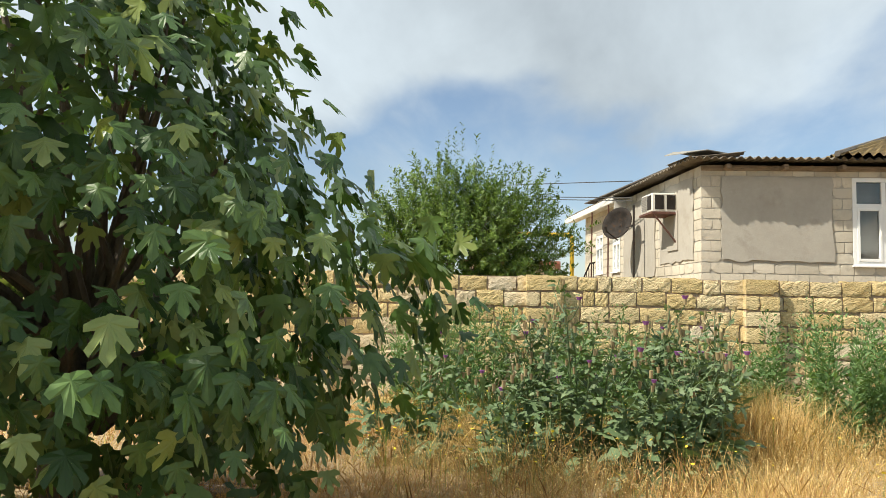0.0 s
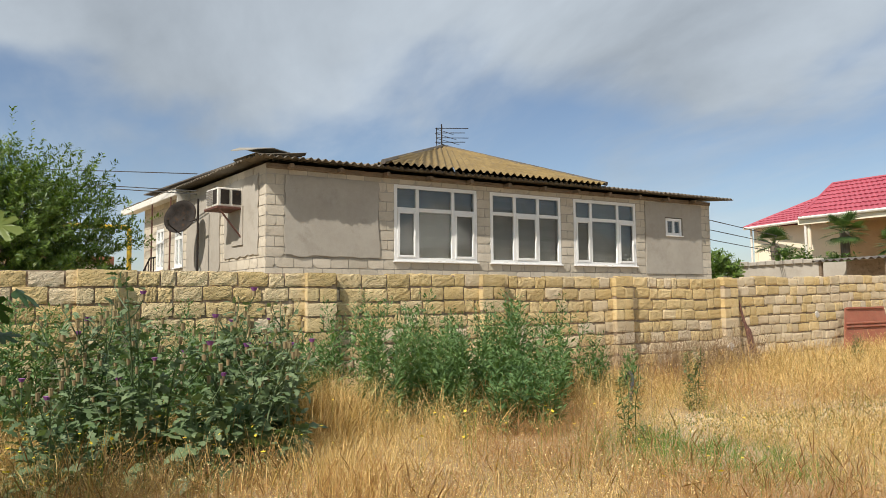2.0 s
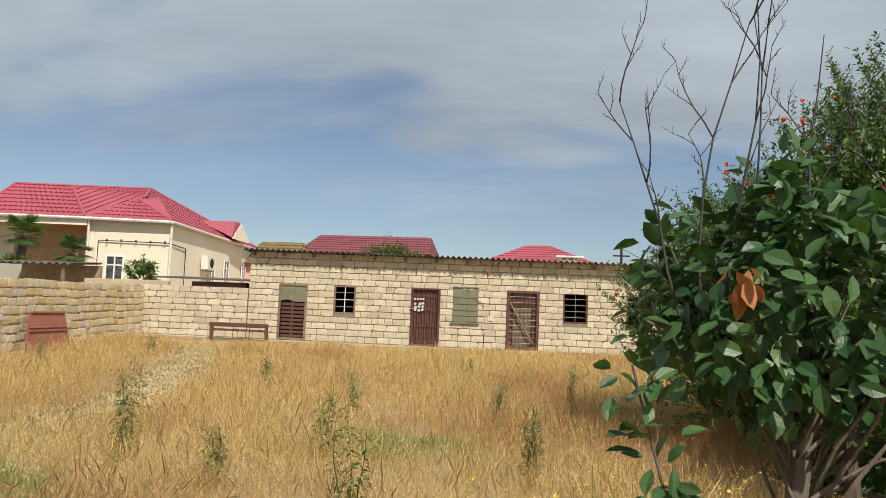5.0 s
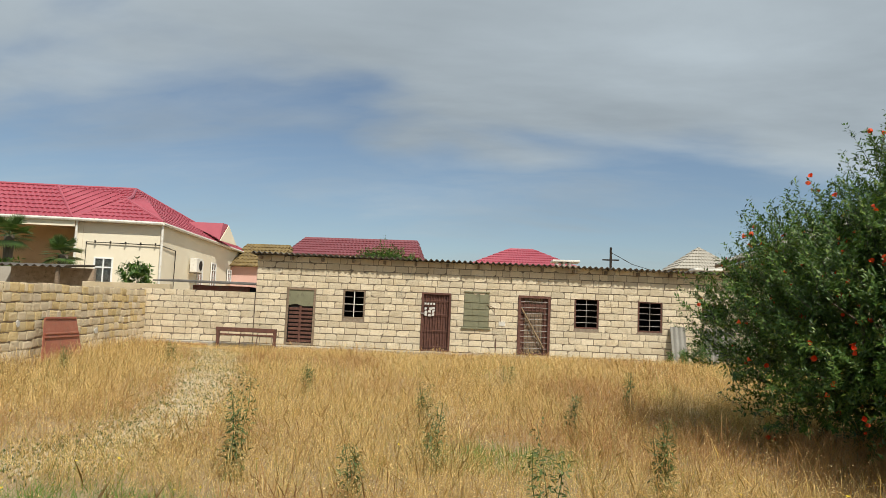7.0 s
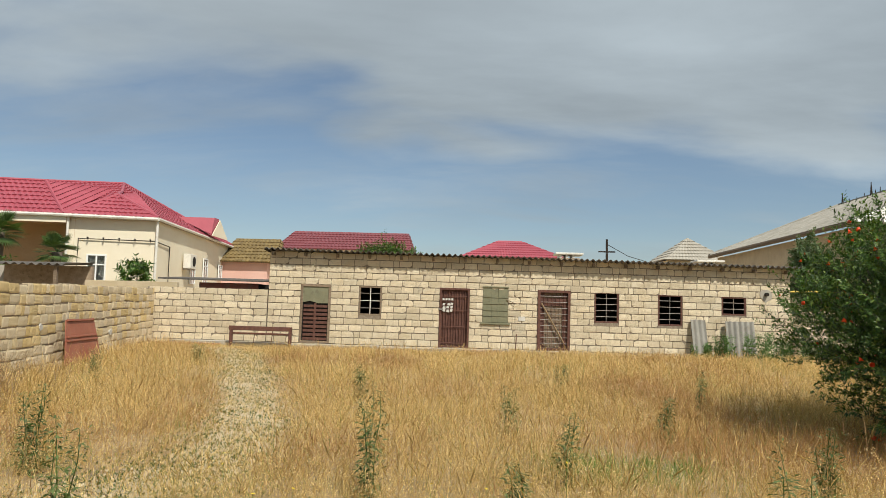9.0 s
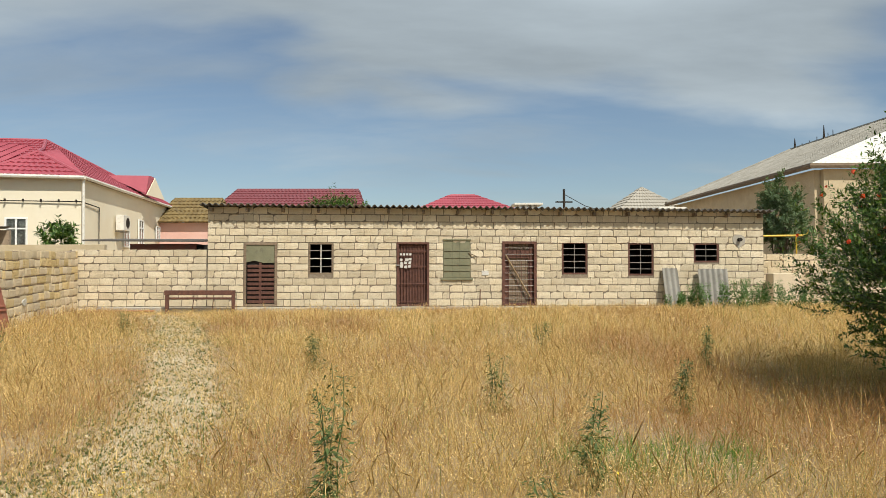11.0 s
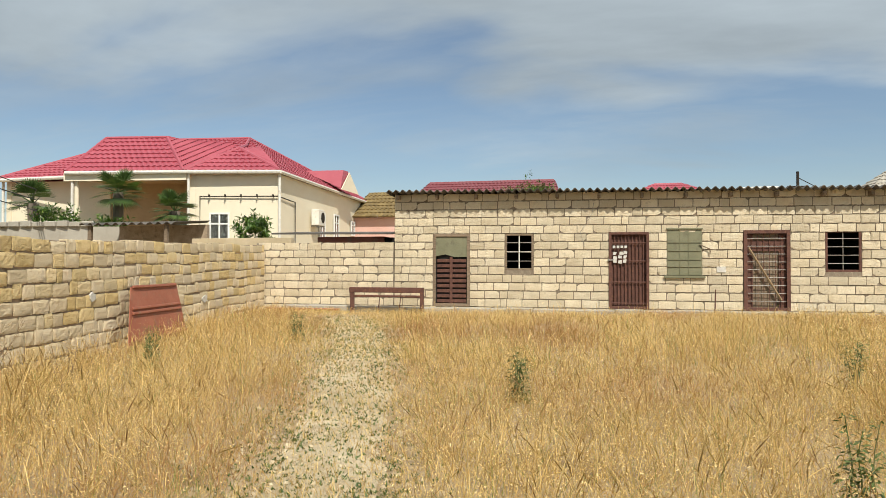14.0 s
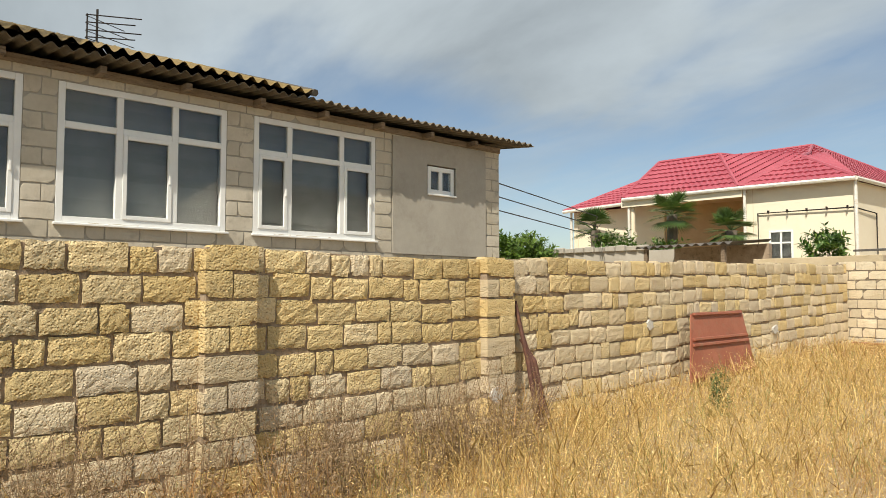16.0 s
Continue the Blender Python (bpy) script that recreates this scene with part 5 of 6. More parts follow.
def meadow():
    rs = np.random.RandomState(4)
    lots = [(-4.5, 17.5, -9.0, -0.45, 170000, 0.0038), (-3.5, 15.0, -16.0, -9.0, 215000, 0.0025), (-2.6, 12.0, -25.0, -16.0, 290000, 0.0018), (17.5, 26.0, -9.0, 2.0, 8000, 0.009), (-1.0, 12.0, -31.0, -25.0, 25000, 0.0045)]
    bag = {"s": [], "r": [], "g": []}
    for x0, x1, y0, y1, n, w in lots:
        x, y = rs.uniform(x0, x1, n), rs.uniform(y0, y1, n)
        tuft = patchy(x, y, 4.2, 7.0) * 0.6 + patchy(x, y, 10.5, 2.0) * 0.6
        clump = patchy(x, y, 1.3, 1.0) * 0.35 + tuft * 0.95
        gap = track_gap(x, y)
        keep = (x > wall_x(y) + 0.12) & (rs.rand(n) < 0.62 + 1.7 * clump) & ((gap > 0.52 + 0.25 * patchy(x, y, 2.0, 3.0) + 0.12 * rs.randn(n)) | (rs.rand(n) < 0.06))
        keep &= ~((np.hypot(x - 3.5, y + 4.1) < 0.75) & (rs.rand(n) < 0.8))
        keep &= ~((np.hypot((x - 1.9) / 0.8, (y + 16.2) / 0.55) < 1 + 0.2 * rs.randn(n)) & (rs.rand(n) < 0.9))
        x, y, clump, gap = x[keep], y[keep], clump[keep], gap[keep]
        tall = 0.29 + 0.34 * clump + 0.10 * patchy(x, y, 0.5, 5.0)
        tall *= np.clip(0.22 + (-y - 0.4) / 6.0, 0.22, 1.0) * np.clip(0.45 + (gap - 0.4) / 0.9, 0.4, 1.0)
        tall = np.maximum(tall, 0.12) * rs.uniform(0.55, 1.25, len(x))
        green = np.hypot((x - 3.15) / 1.15, (y + 17.9) / 0.75) < 1 + 0.25 * rs.randn(len(x))
        green |= np.hypot((x - 6.3) / 1.5, (y + 15.3) / 1.2) < 0.5 + 0.35 * rs.randn(len(x)) * (rs.rand(len(x)) < 0.4)
        low_green = green.copy()
        green |= rs.rand(len(x)) < 0.045 + 0.10 * (patchy(x, y, 0.7, 21.0) > 0.25)
        # Random russet patches, plus discs that put tree shade into the grass colour.
        russet = (patchy(x, y, 0.45, 11.0) + 0.16 * rs.randn(len(x)) > 0.22) | (np.hypot(x - 4.1, y + 24.2) < 1.6 + 0.3 * rs.randn(len(x))) | (np.hypot(x - 9.9, y + 15.0) < 1.9 + 0.3 * rs.randn(len(x)))
        tall[low_green] *= 0.6
        rows = np.stack([x, y, heights(x, y) - 0.02, tall, w * rs.uniform(0.6, 1.4, len(x)) * (1 + low_green)], 1)
        bag["g"].append(rows[green])
        bag["r"].append(rows[russet & ~green])
        bag["s"].append(rows[~russet & ~green])
    field = thing("dry_meadow", None, "tall dry straw-coloured meadow grass", "grass", kind="stuff")
    for key, mat, name in (("s", M_STRAW, "straw_blades"), ("r", M_RUSSET, "russet_blades"), ("g", M_GREENGRASS, "green_blades")):
        r = np.concatenate(bag[key])
        n = len(r)
        rot = turns(rs.uniform(0, 6.283, n), rs.normal(0, 0.55, n), rs.uniform(0, 6.283, n))
        rot = rot * np.stack([r[:, 4], r[:, 3], r[:, 3]], 1)[:, None, :]
        pick = rs.rand(n) < (0.22 if key != "g" else 0.0)
        part(name, scatter(name, *BLADE, rot[~pick], r[~pick, :3], mat), mat, field, kind="stuff")
        if pick.any():
            ears = rot[pick].copy()
            ears[:, :, 0] *= 1.3
            ears[:, :, 1:] *= 1.22
            part(name.replace("blades", "ears"), scatter("ears", *EAR, ears, r[pick, :3], mat), mat, field, kind="stuff")
            m = int(n * 1.8)
            k = rs.randint(0, n, m)
            top = r[k, :3] + np.stack([rs.normal(0, 0.13, m) * r[k, 3] / 0.3, rs.normal(0, 0.13, m) * r[k, 3] / 0.3, r[k, 3] * rs.uniform(0.35, 1.15, m)], 1)
            spike = turns(rs.uniform(0, 6.283, m), rs.uniform(-1.3, 1.3, m), rs.uniform(0, 6.283, m), rs.uniform(0.009, 0.021, m) * (0.7 + r[k, 4] * 190))
            seed_mat = M_SEED if key == "s" else mat
            part(name.replace("blades", "spikelets"), scatter("spikelets", *LANCE, spike, top, seed_mat), seed_mat, field, kind="stuff")


meadow()


def tall_tufts():
    rs = np.random.RandomState(19)
    for x0, y0, r, h, n in ((0.75, -20.65, 0.42, 0.78, 2600), (0.3, -21.2, 0.35, 0.6, 1200), (2.9, -20.9, 0.4, 0.5, 900), (-0.6, -16.0, 0.4, 0.55, 900)):
        x, y = rs.normal(x0, r * 0.6, n), rs.normal(y0, r * 0.6, n)
        lean = np.arctan2(y - y0, x - x0)
        rot = turns(lean, np.abs(rs.normal(0.12, 0.22, n)), rs.uniform(0, 6.283, n)) * np.stack([np.full(n, 0.0032), h * rs.uniform(0.6, 1.1, n), h * rs.uniform(0.6, 1.1, n)], 1)[:, None, :]
        single("straw_tuft", scatter("straw_tuft", *BLADE, rot, np.c_[x, y, heights(x, y) - 0.02], M_STRAW), M_STRAW, "tall pale tuft of dry straw grass", "grass tuft", "straw tufts")


tall_tufts()


def track_litter():
    rs = np.random.RandomState(9)
    n = 9000
    t = rs.uniform(0, len(TRACK) - 1.001, n)
    i, f = t.astype(int), t % 1
    a, b = np.array(TRACK)[i], np.array(TRACK)[i + 1]
    p = a + (b - a) * f[:, None] + rs.normal(0, 0.42, (n, 2))
    z = heights(p[:, 0], p[:, 1])
    cube = ([(-0.5, -0.5, -0.2), (0.5, -0.4, -0.2), (0.45, 0.5, -0.2), (-0.5, 0.4, -0.2), (-0.3, -0.3, 0.4), (0.3, -0.25, 0.45), (0.25, 0.3, 0.35), (-0.3, 0.25, 0.4)],
            [(0, 1, 5, 4), (1, 2, 6, 5), (2, 3, 7, 6), (3, 0, 4, 7), (4, 5, 6, 7)])
    size = 0.008 + 0.04 * rs.rand(n) ** 5
    peb = thing("track_pebbles", None, "pale pebbles and clods on the bare track", "gravel", kind="stuff")
    part("pebbles", scatter("pebbles", *cube, turns(rs.uniform(0, 6.28, n), rs.normal(0, 0.2, n), None, size), np.c_[p, z + 0.004], M_PEBBLE), M_PEBBLE, peb, kind="stuff")
    m = 6000
    k = rs.randint(0, n, m)
    p2 = p[k] + rs.normal(0, 0.1, (m, 2))
    q = np.repeat(np.arange(m), 5)
    pos = np.c_[p2, heights(p2[:, 0], p2[:, 1])][q]
    rot = turns(rs.uniform(0, 6.28, len(q)), -rs.uniform(0.3, 1.35, len(q)), rs.uniform(-0.4, 0.4, len(q)), rs.uniform(0.016, 0.046, len(q)))
    wd = thing("track_weeds", None, "small grey-green weeds on the bare track", "weeds", kind="stuff")
    part("leaves", scatter("leaves", *LANCE, rot, pos, M_STALK), M_STALK, wd, kind="stuff")
    j = rs.randint(0, n, 9000)
    p3 = p[j] + rs.normal(0, 0.12, (9000, 2))
    tuft = turns(rs.uniform(0, 6.283, 9000), rs.normal(0, 0.6, 9000), rs.uniform(0, 6.283, 9000)) * np.stack([np.full(9000, 0.004), *[rs.uniform(0.04, 0.16, 9000)] * 2], 1)[:, None, :]
    part("stubble", scatter("stubble", *BLADE, tuft, np.c_[p3, heights(p3[:, 0], p3[:, 1])], M_STRAW), M_STRAW, wd, kind="stuff")


track_litter()


# ---- stalky weeds ----
def stalk_weed(name, x, y, h, seed, leaf_mat, label, category, group, tpl=LANCE, stems=1, leaf=0.11, per=34, spread=0.12, bend=0.25, thick=0.009, stem_mat=None, bloom=None, base_big=1.0, droop=0.1):
    """A weed: each stem and the foliage are parts; blooms sit at the stem tips and on side shoots."""
    rs, rng = np.random.RandomState(seed), random.Random(seed)
    w = thing(name, pose(x, y, gz(x, y) - 0.02), label, category, group)
    P, O, S, tips = [], [], [], []
    for k in range(stems):
        a, hh = rng.uniform(0, 6.28), h * rng.uniform(0.72, 1.0)
        bx, by = spread * math.cos(a) * rng.random(), spread * math.sin(a) * rng.random()
        lean = bend * rng.uniform(0.2, 1.0)
        pts = [Vector((bx + lean * hh * t * t * math.cos(a) + 0.015 * math.sin(9 * t + a), by + lean * hh * t * t * math.sin(a), hh * t)) for t in (0, 0.25, 0.5, 0.75, 1.0)]
        sh = Shape().tube(pts, thick, thick * 0.4, 5)
        tips.append(pts[-1])
        if bloom:
            for j in range(4):
                t = rng.uniform(0.5, 0.9)
                b0 = pts[int(t * 4)].lerp(pts[min(4, int(t * 4) + 1)], (t * 4) % 1)
                aa = rng.uniform(0, 6.28)
                b1 = b0 + Vector((math.cos(aa) * 0.16, math.sin(aa) * 0.16, 0.2)) * rng.uniform(0.7, 1.3)
                sh.tube([b0, b0.lerp(b1, 0.6) + Vector((0, 0, -0.03)), b1], thick * 0.5, thick * 0.35, 4)
                tips.append(b1)
        part("stem", sh, stem_mat or leaf_mat, w)
        for j in range(per):
            t = rng.random() ** 0.8
            p = pts[min(3, int(t * 4))].lerp(pts[min(4, int(t * 4) + 1)], (t * 4) % 1)
            aa = rng.uniform(0, 6.28)
            o = np.array([math.cos(aa), math.sin(aa), 0.45])
            s_ = leaf * (1.15 - 0.7 * t) * rng.uniform(0.7, 1.3) * (base_big if t < 0.35 else 1.0)
            r_ = rng.random() * 0.5 * leaf * 1.5
            P.append(np.array(p) + o * r_)
            O.append(o)
            S.append(s_)
    leaves(rs, "foliage", tpl, np.array(P), np.array(O), np.array(S), droop, leaf_mat, w, 0.3)
    if bloom:
        for k, p in enumerate(tips):
            bud = Shape()
            r = 0.018 * rng.uniform(0.8, 1.3)
            bud.tube([p, p + Vector((0, 0, r)), p + Vector((0, 0, 2.2 * r)), p + Vector((0, 0, 2.6 * r))], r * 0.6, r * 0.8, 7)
            b = part("bud", bud, M_BUD, w)
            if k % 11 == 1:
                part("bloom", Shape().tube([p + Vector((0, 0, 2.4 * r)), p + Vector((0, 0, 3.8 * r))], r * 0.8, r * 1.5, 8), M_PURPLE, b, "purple thistle bloom")
    return w


rng = random.Random(77)
for k, (x, y, h) in enumerate([(3.95, -16.5, 1.05), (6.44, -18.45, 0.95), (2.3, -18.0, 0.85), (0.9, -15.9, 0.95), (5.6, -15.9, 0.7), (5.35, -13.2, 0.75), (7.6, -16.5, 0.7), (1.3, -19.3, 0.8),
                               (8.3, -11.5, 0.75), (3.1, -10.2, 0.6), (6.6, -9.2, 0.65), (-0.9, -6.5, 0.6), (9.6, -18.0, 0.7), (-1.9, -9.0, 0.6), (5.1, -17.2, 0.55), (7.2, -13.4, 0.6)]):
    stalk_weed("stalk_weed", x, y, h, 100 + k, M_STALK, "upright leafy green weed standing above the dry grass", "weed", "tall green weeds", stems=3 if k % 3 else 4, leaf=0.075, per=110, spread=0.09, bend=0.10, thick=0.006, droop=0.45)
# thistles near the fig
for k, (x, y, h, n) in enumerate([(1.7, -22.3, 1.62, 4), (1.2, -21.7, 1.55, 4), (2.1, -21.6, 1.25, 4), (1.1, -22.7, 1.45, 4), (2.0, -22.9, 1.05, 3), (0.9, -21.1, 1.4, 4), (1.6, -21.2, 1.2, 3), (1.6, -23.75, 1.25, 2)]):
    stalk_weed("thistle", x, y, h, 200 + k, M_THISTLE, "tall grey-green thistle with spiny leaves and brown buds", "thistle", "thistles", THORN, n + 2, 0.17, 64, 0.34, 0.3, 0.011, bloom=True, base_big=1.5, droop=0.15)
# blue-green bushy weeds before the wall
k = 0
for x, y, h in [(-0.6, -24.2, 1.35), (-0.1, -23.7, 1.2), (-1.0, -23.4, 1.25), (-0.5, -22.4, 1.05), (-0.9, -21.5, 1.1), (-0.2, -20.7, 1.15), (-1.1, -20.3, 1.1), (0.2, -19.9, 1.15), (-0.6, -19.4, 1.3), (0.3, -19.1, 1.2),
                (-0.2, -18.5, 1.3), (0.7, -18.8, 1.05), (-1.0, -18.7, 1.2), (0.3, -17.8, 1.2), (-0.6, -17.8, 1.25), (0.8, -18.2, 0.8), (-0.5, -16.7, 1.1), (-0.2, -16.4, 0.8),
                (1.3, -18.5, 0.75), (-1.2, -22.2, 1.15), (0.1, -21.6, 1.0), (12.7, -1.5, 0.75), (13.4, -1.7, 0.85), (14.2, -1.4, 0.8), (14.9, -1.9, 0.75), (15.8, -2.2, 0.9), (12.1, -1.3, 0.45)]:
    stalk_weed("bushy_weed", x, y, h * (0.9 + 0.07 * ((k * 5) % 6)), 300 + k, M_WEED, "bushy blue-green weed with fine leaves", "weed", "bushy green weeds", LANCE, 8 if y > -17 else 13 + (k * 7) % 6, 0.115, 110, 0.5, 0.22, 0.005, droop=-0.2)
    k += 1
# dry brown weeds by the wall
for k in range(64):
    y = -15.9 + 4.2 * rng.random()
    x = wall_x(y) + rng.uniform(0.25, 1.25)
    stalk_weed("dry_weed", x, y, rng.uniform(0.65, 1.08), 500 + k, M_DRYWEED, "dead brown weed with dry seed heads by the wall", "dry weed", "dead weeds", LANCE, 7, 0.04, 46, 0.24, 0.4, 0.003)
for k, (x, y) in enumerate([(-2.2, -11.5), (-1.6, -10.9), (-0.4, -14.2), (-0.2, -16.6), (0.6, -16.4)]):
    stalk_weed("dry_weed", x, y, 0.7, 560 + k, M_DRYWEED, "dead brown weed with dry seed heads by the wall", "dry weed", "dead weeds", LANCE, 6, 0.04, 40, 0.25, 0.4, 0.004)


def flowers():
    rs = np.random.RandomState(15)
    spots = [(1.2, -23.6, 0.9, 160), (2.6, -22.6, 0.5, 60), (0.8, -22.9, 0.5, 70), (4.4, -18.6, 0.8, 20), (2.2, -19.4, 0.7, 40), (8.2, -18.6, 0.6, 60), (3.3, -17.0, 1.2, 14)]
    pos = np.concatenate([np.c_[rs.normal(x, r, n), rs.normal(y, r, n)] for x, y, r, n in spots])
    z = heights(pos[:, 0], pos[:, 1]) + rs.uniform(0.2, 0.5, len(pos))
    disc = ([(0, 0, 0.1)] + [(math.cos(a) * (1 if i % 2 else 0.6), math.sin(a) * (1 if i % 2 else 0.6), 0.25) for i, a in enumerate([j * 0.628 for j in range(10)])], [(0, i + 1, (i + 1) % 10 + 1) for i in range(10)])
    f = thing("yellow_flowers", None, "small yellow meadow flowers among the grass", "flowers", kind="stuff")
    part("heads", scatter("heads", *disc, turns(rs.uniform(0, 6, len(pos)), rs.normal(0, 0.5, len(pos)), None, rs.uniform(0.010, 0.02, len(pos))), np.c_[pos, z], M_YELLOW), M_YELLOW, f, kind="stuff")
    stem = ([(-0.5, 0, 0), (0.5, 0, 0), (0.3, 0, 1), (-0.3, 0, 1)], [(0, 1, 2, 3)])
    rot = turns(rs.uniform(0, 6, len(pos)), np.zeros(len(pos))) * np.stack([np.full(len(pos), 0.004), np.ones(len(pos)), z - heights(pos[:, 0], pos[:, 1])], 1)[:, None, :]
    part("stems", scatter("stems", *stem, rot, np.c_[pos, heights(pos[:, 0], pos[:, 1])], M_GREENGRASS), M_GREENGRASS, f, kind="stuff")


flowers()
hz = gz(0.3, -16.4)
single("black_hose", Shape().tube([(0.75, -16.75, hz), (0.7, -16.7, hz + 0.22), (0.5, -16.5, hz + 0.38), (0.2, -16.3, hz + 0.42), (-0.1, -16.15, hz + 0.3), (-0.2, -16.1, hz)], 0.022, n=8), M_BLACK, "bent black rubber hose in the grass", "hose", smooth=True)


# ---- trees ----
def limbs(rng, base, tops, r0, fork=0.3, wob=0.12):
    """Tapered limbs from a fork above the base to the given tops."""
    out = []
    for p in tops:
        a = Vector(base) + Vector((rng.uniform(-0.06, 0.06), rng.uniform(-0.06, 0.06), rng.uniform(0, fork)))
        p = Vector(p)
        l = (p - a).length
        mid = [a.lerp(p, t) + Vector((rng.uniform(-wob, wob), rng.uniform(-wob, wob), wob * math.sin(3.1 * t))) * l * 0.5 for t in (0.25, 0.5, 0.75)]
        out.append(([a] + mid + [p], r0 * rng.uniform(0.45, 0.8)))
    return out


def fig_tree():
    rng, rs = random.Random(6), np.random.RandomState(6)
    c, rad = np.array([4.75, -25.4, 1.75]), np.array([1.8, 2.08, 2.55])
    t = thing("fig_tree", pose(0, 0, 0), "large fig tree with drooping lobed green leaves", "tree")
    root = (4.5, -25.1, gz(4.5, -25.1) - 0.05)
    part("trunk", Shape().tube([root, (4.52, -25.05, 0.3), (4.45, -25.0, 0.8)], 0.13, 0.09, 10), M_BARK, t, "grey smooth trunk", smooth=True)
    v = rs.normal(0, 1, (2700, 3))
    v /= np.linalg.norm(v, axis=1, keepdims=True)
    lump = np.array([1 + 0.20 * noise.noise(Vector(p * 2.1)) + 0.10 * noise.noise(Vector(p * 5.0)) for p in v])
    node = c + v * rad * (lump * rs.uniform(0.4, 1.0, 2700) ** 0.5)[:, None]
    node[:, :2] = c[:2] + (node[:, :2] - c[:2]) * np.clip(1.0 - 0.13 * (node[:, 2:] - 1.3), 0.6, 1.15)
    # Upper crown is pushed out, partly unseen, to shade the lower leaves.
    node[:, 0] += np.clip((-24.5 - node[:, 1]) / 1.0, 0, 1) * 0.6 * np.maximum(node[:, 2] - 1.1, 0)
    node[:, 1] -= 0.18 * np.maximum(node[:, 2] - 1.35, 0)
    ok = (np.linalg.norm((node - c) / rad, axis=1) < 1.5) & ((node[:, 2] < 1.7) | (rs.rand(len(node)) < 0.7)) & (node[:, 2] < 3.6) & (node[:, 2] > 0.05) & ((node[:, 2] > 0.45) | (rs.rand(len(node)) < 0.55)) & (node[:, 1] > -28.4)
    node, v = node[ok], v[ok]
    for pts, r in limbs(rng, (4.45, -25.0, 0.3), [c + (q - c) * 0.82 for q in node[:70]], 0.055, 0.6):
        part("branch", Shape().tube(pts, r, 0.008, 6), M_BARK, t)
    q = np.repeat(np.arange(len(node)), 4)
    pos = node[q] + rs.normal(0, 0.11, (len(q), 3))
    out = v[q]
    size = rs.uniform(0.09, 0.175, len(q))
    near = np.argsort(np.hypot(pos[:, 0] - 6.6, pos[:, 1] + 23.4) + 0.25 * np.abs(pos[:, 2] - 1.1))[:300]
    rest = np.setdiff1d(np.arange(len(q)), near)
    leaves(rs, "crown", FIG, pos[rest], out[rest], size[rest], 1.15, M_FIG, t, 0.5)
    tip = out * 0.7 + rs.normal(0, 0.5, (len(q), 3)) - np.array([0, 0, 1.15])
    face = out * 0.7 + np.array([0, 0, 0.8]) + rs.normal(0, 0.35, (len(q), 3))
    rot = basis(tip, face)
    me = Shape().add(*FIG).mesh("leaf", M_FIG, tidy=False)
    for i in near:
        m = Matrix([[*(rot[i][j] * size[i]), pos[i][j]] for j in range(3)] + [[0, 0, 0, 1]])
        lf = new("leaf", me)
        lf.parent = t
        lf.matrix_basis = m
    fruit = ([(0.5 * math.cos(a) * math.sin(b), 0.5 * math.sin(a) * math.sin(b), 0.6 * math.cos(b)) for b in (0.2, 0.9, 1.6, 2.3, 2.9) for a in [j * 1.047 for j in range(6)]],
             [(i * 6 + j, i * 6 + (j + 1) % 6, (i + 1) * 6 + (j + 1) % 6, (i + 1) * 6 + j) for i in range(4) for j in range(6)])
    fp = pos[rs.choice(len(pos), 60, False)]
    part("figs", scatter("figs", *fruit, turns(rs.uniform(0, 6, 60), rs.normal(0, 0.4, 60), None, rs.uniform(0.03, 0.045, 60)), fp, M_GREENGRASS), M_GREENGRASS, t, "small unripe green figs", kind="stuff")


fig_tree()
ps = thing("plank_stack", pose(3.0, -25.6, gz(3.0, -25.6), rz=80), "weathered grey planks stacked under the fig tree", "planks")
for i in range(7):
    part("plank", Shape().box(-1.3, -0.3 + (i % 3) * 0.22, 0.02 + (i // 3) * 0.05, 1.2, -0.12 + (i % 3) * 0.22, 0.06 + (i // 3) * 0.05, 0.006), M_WOOD, ps)


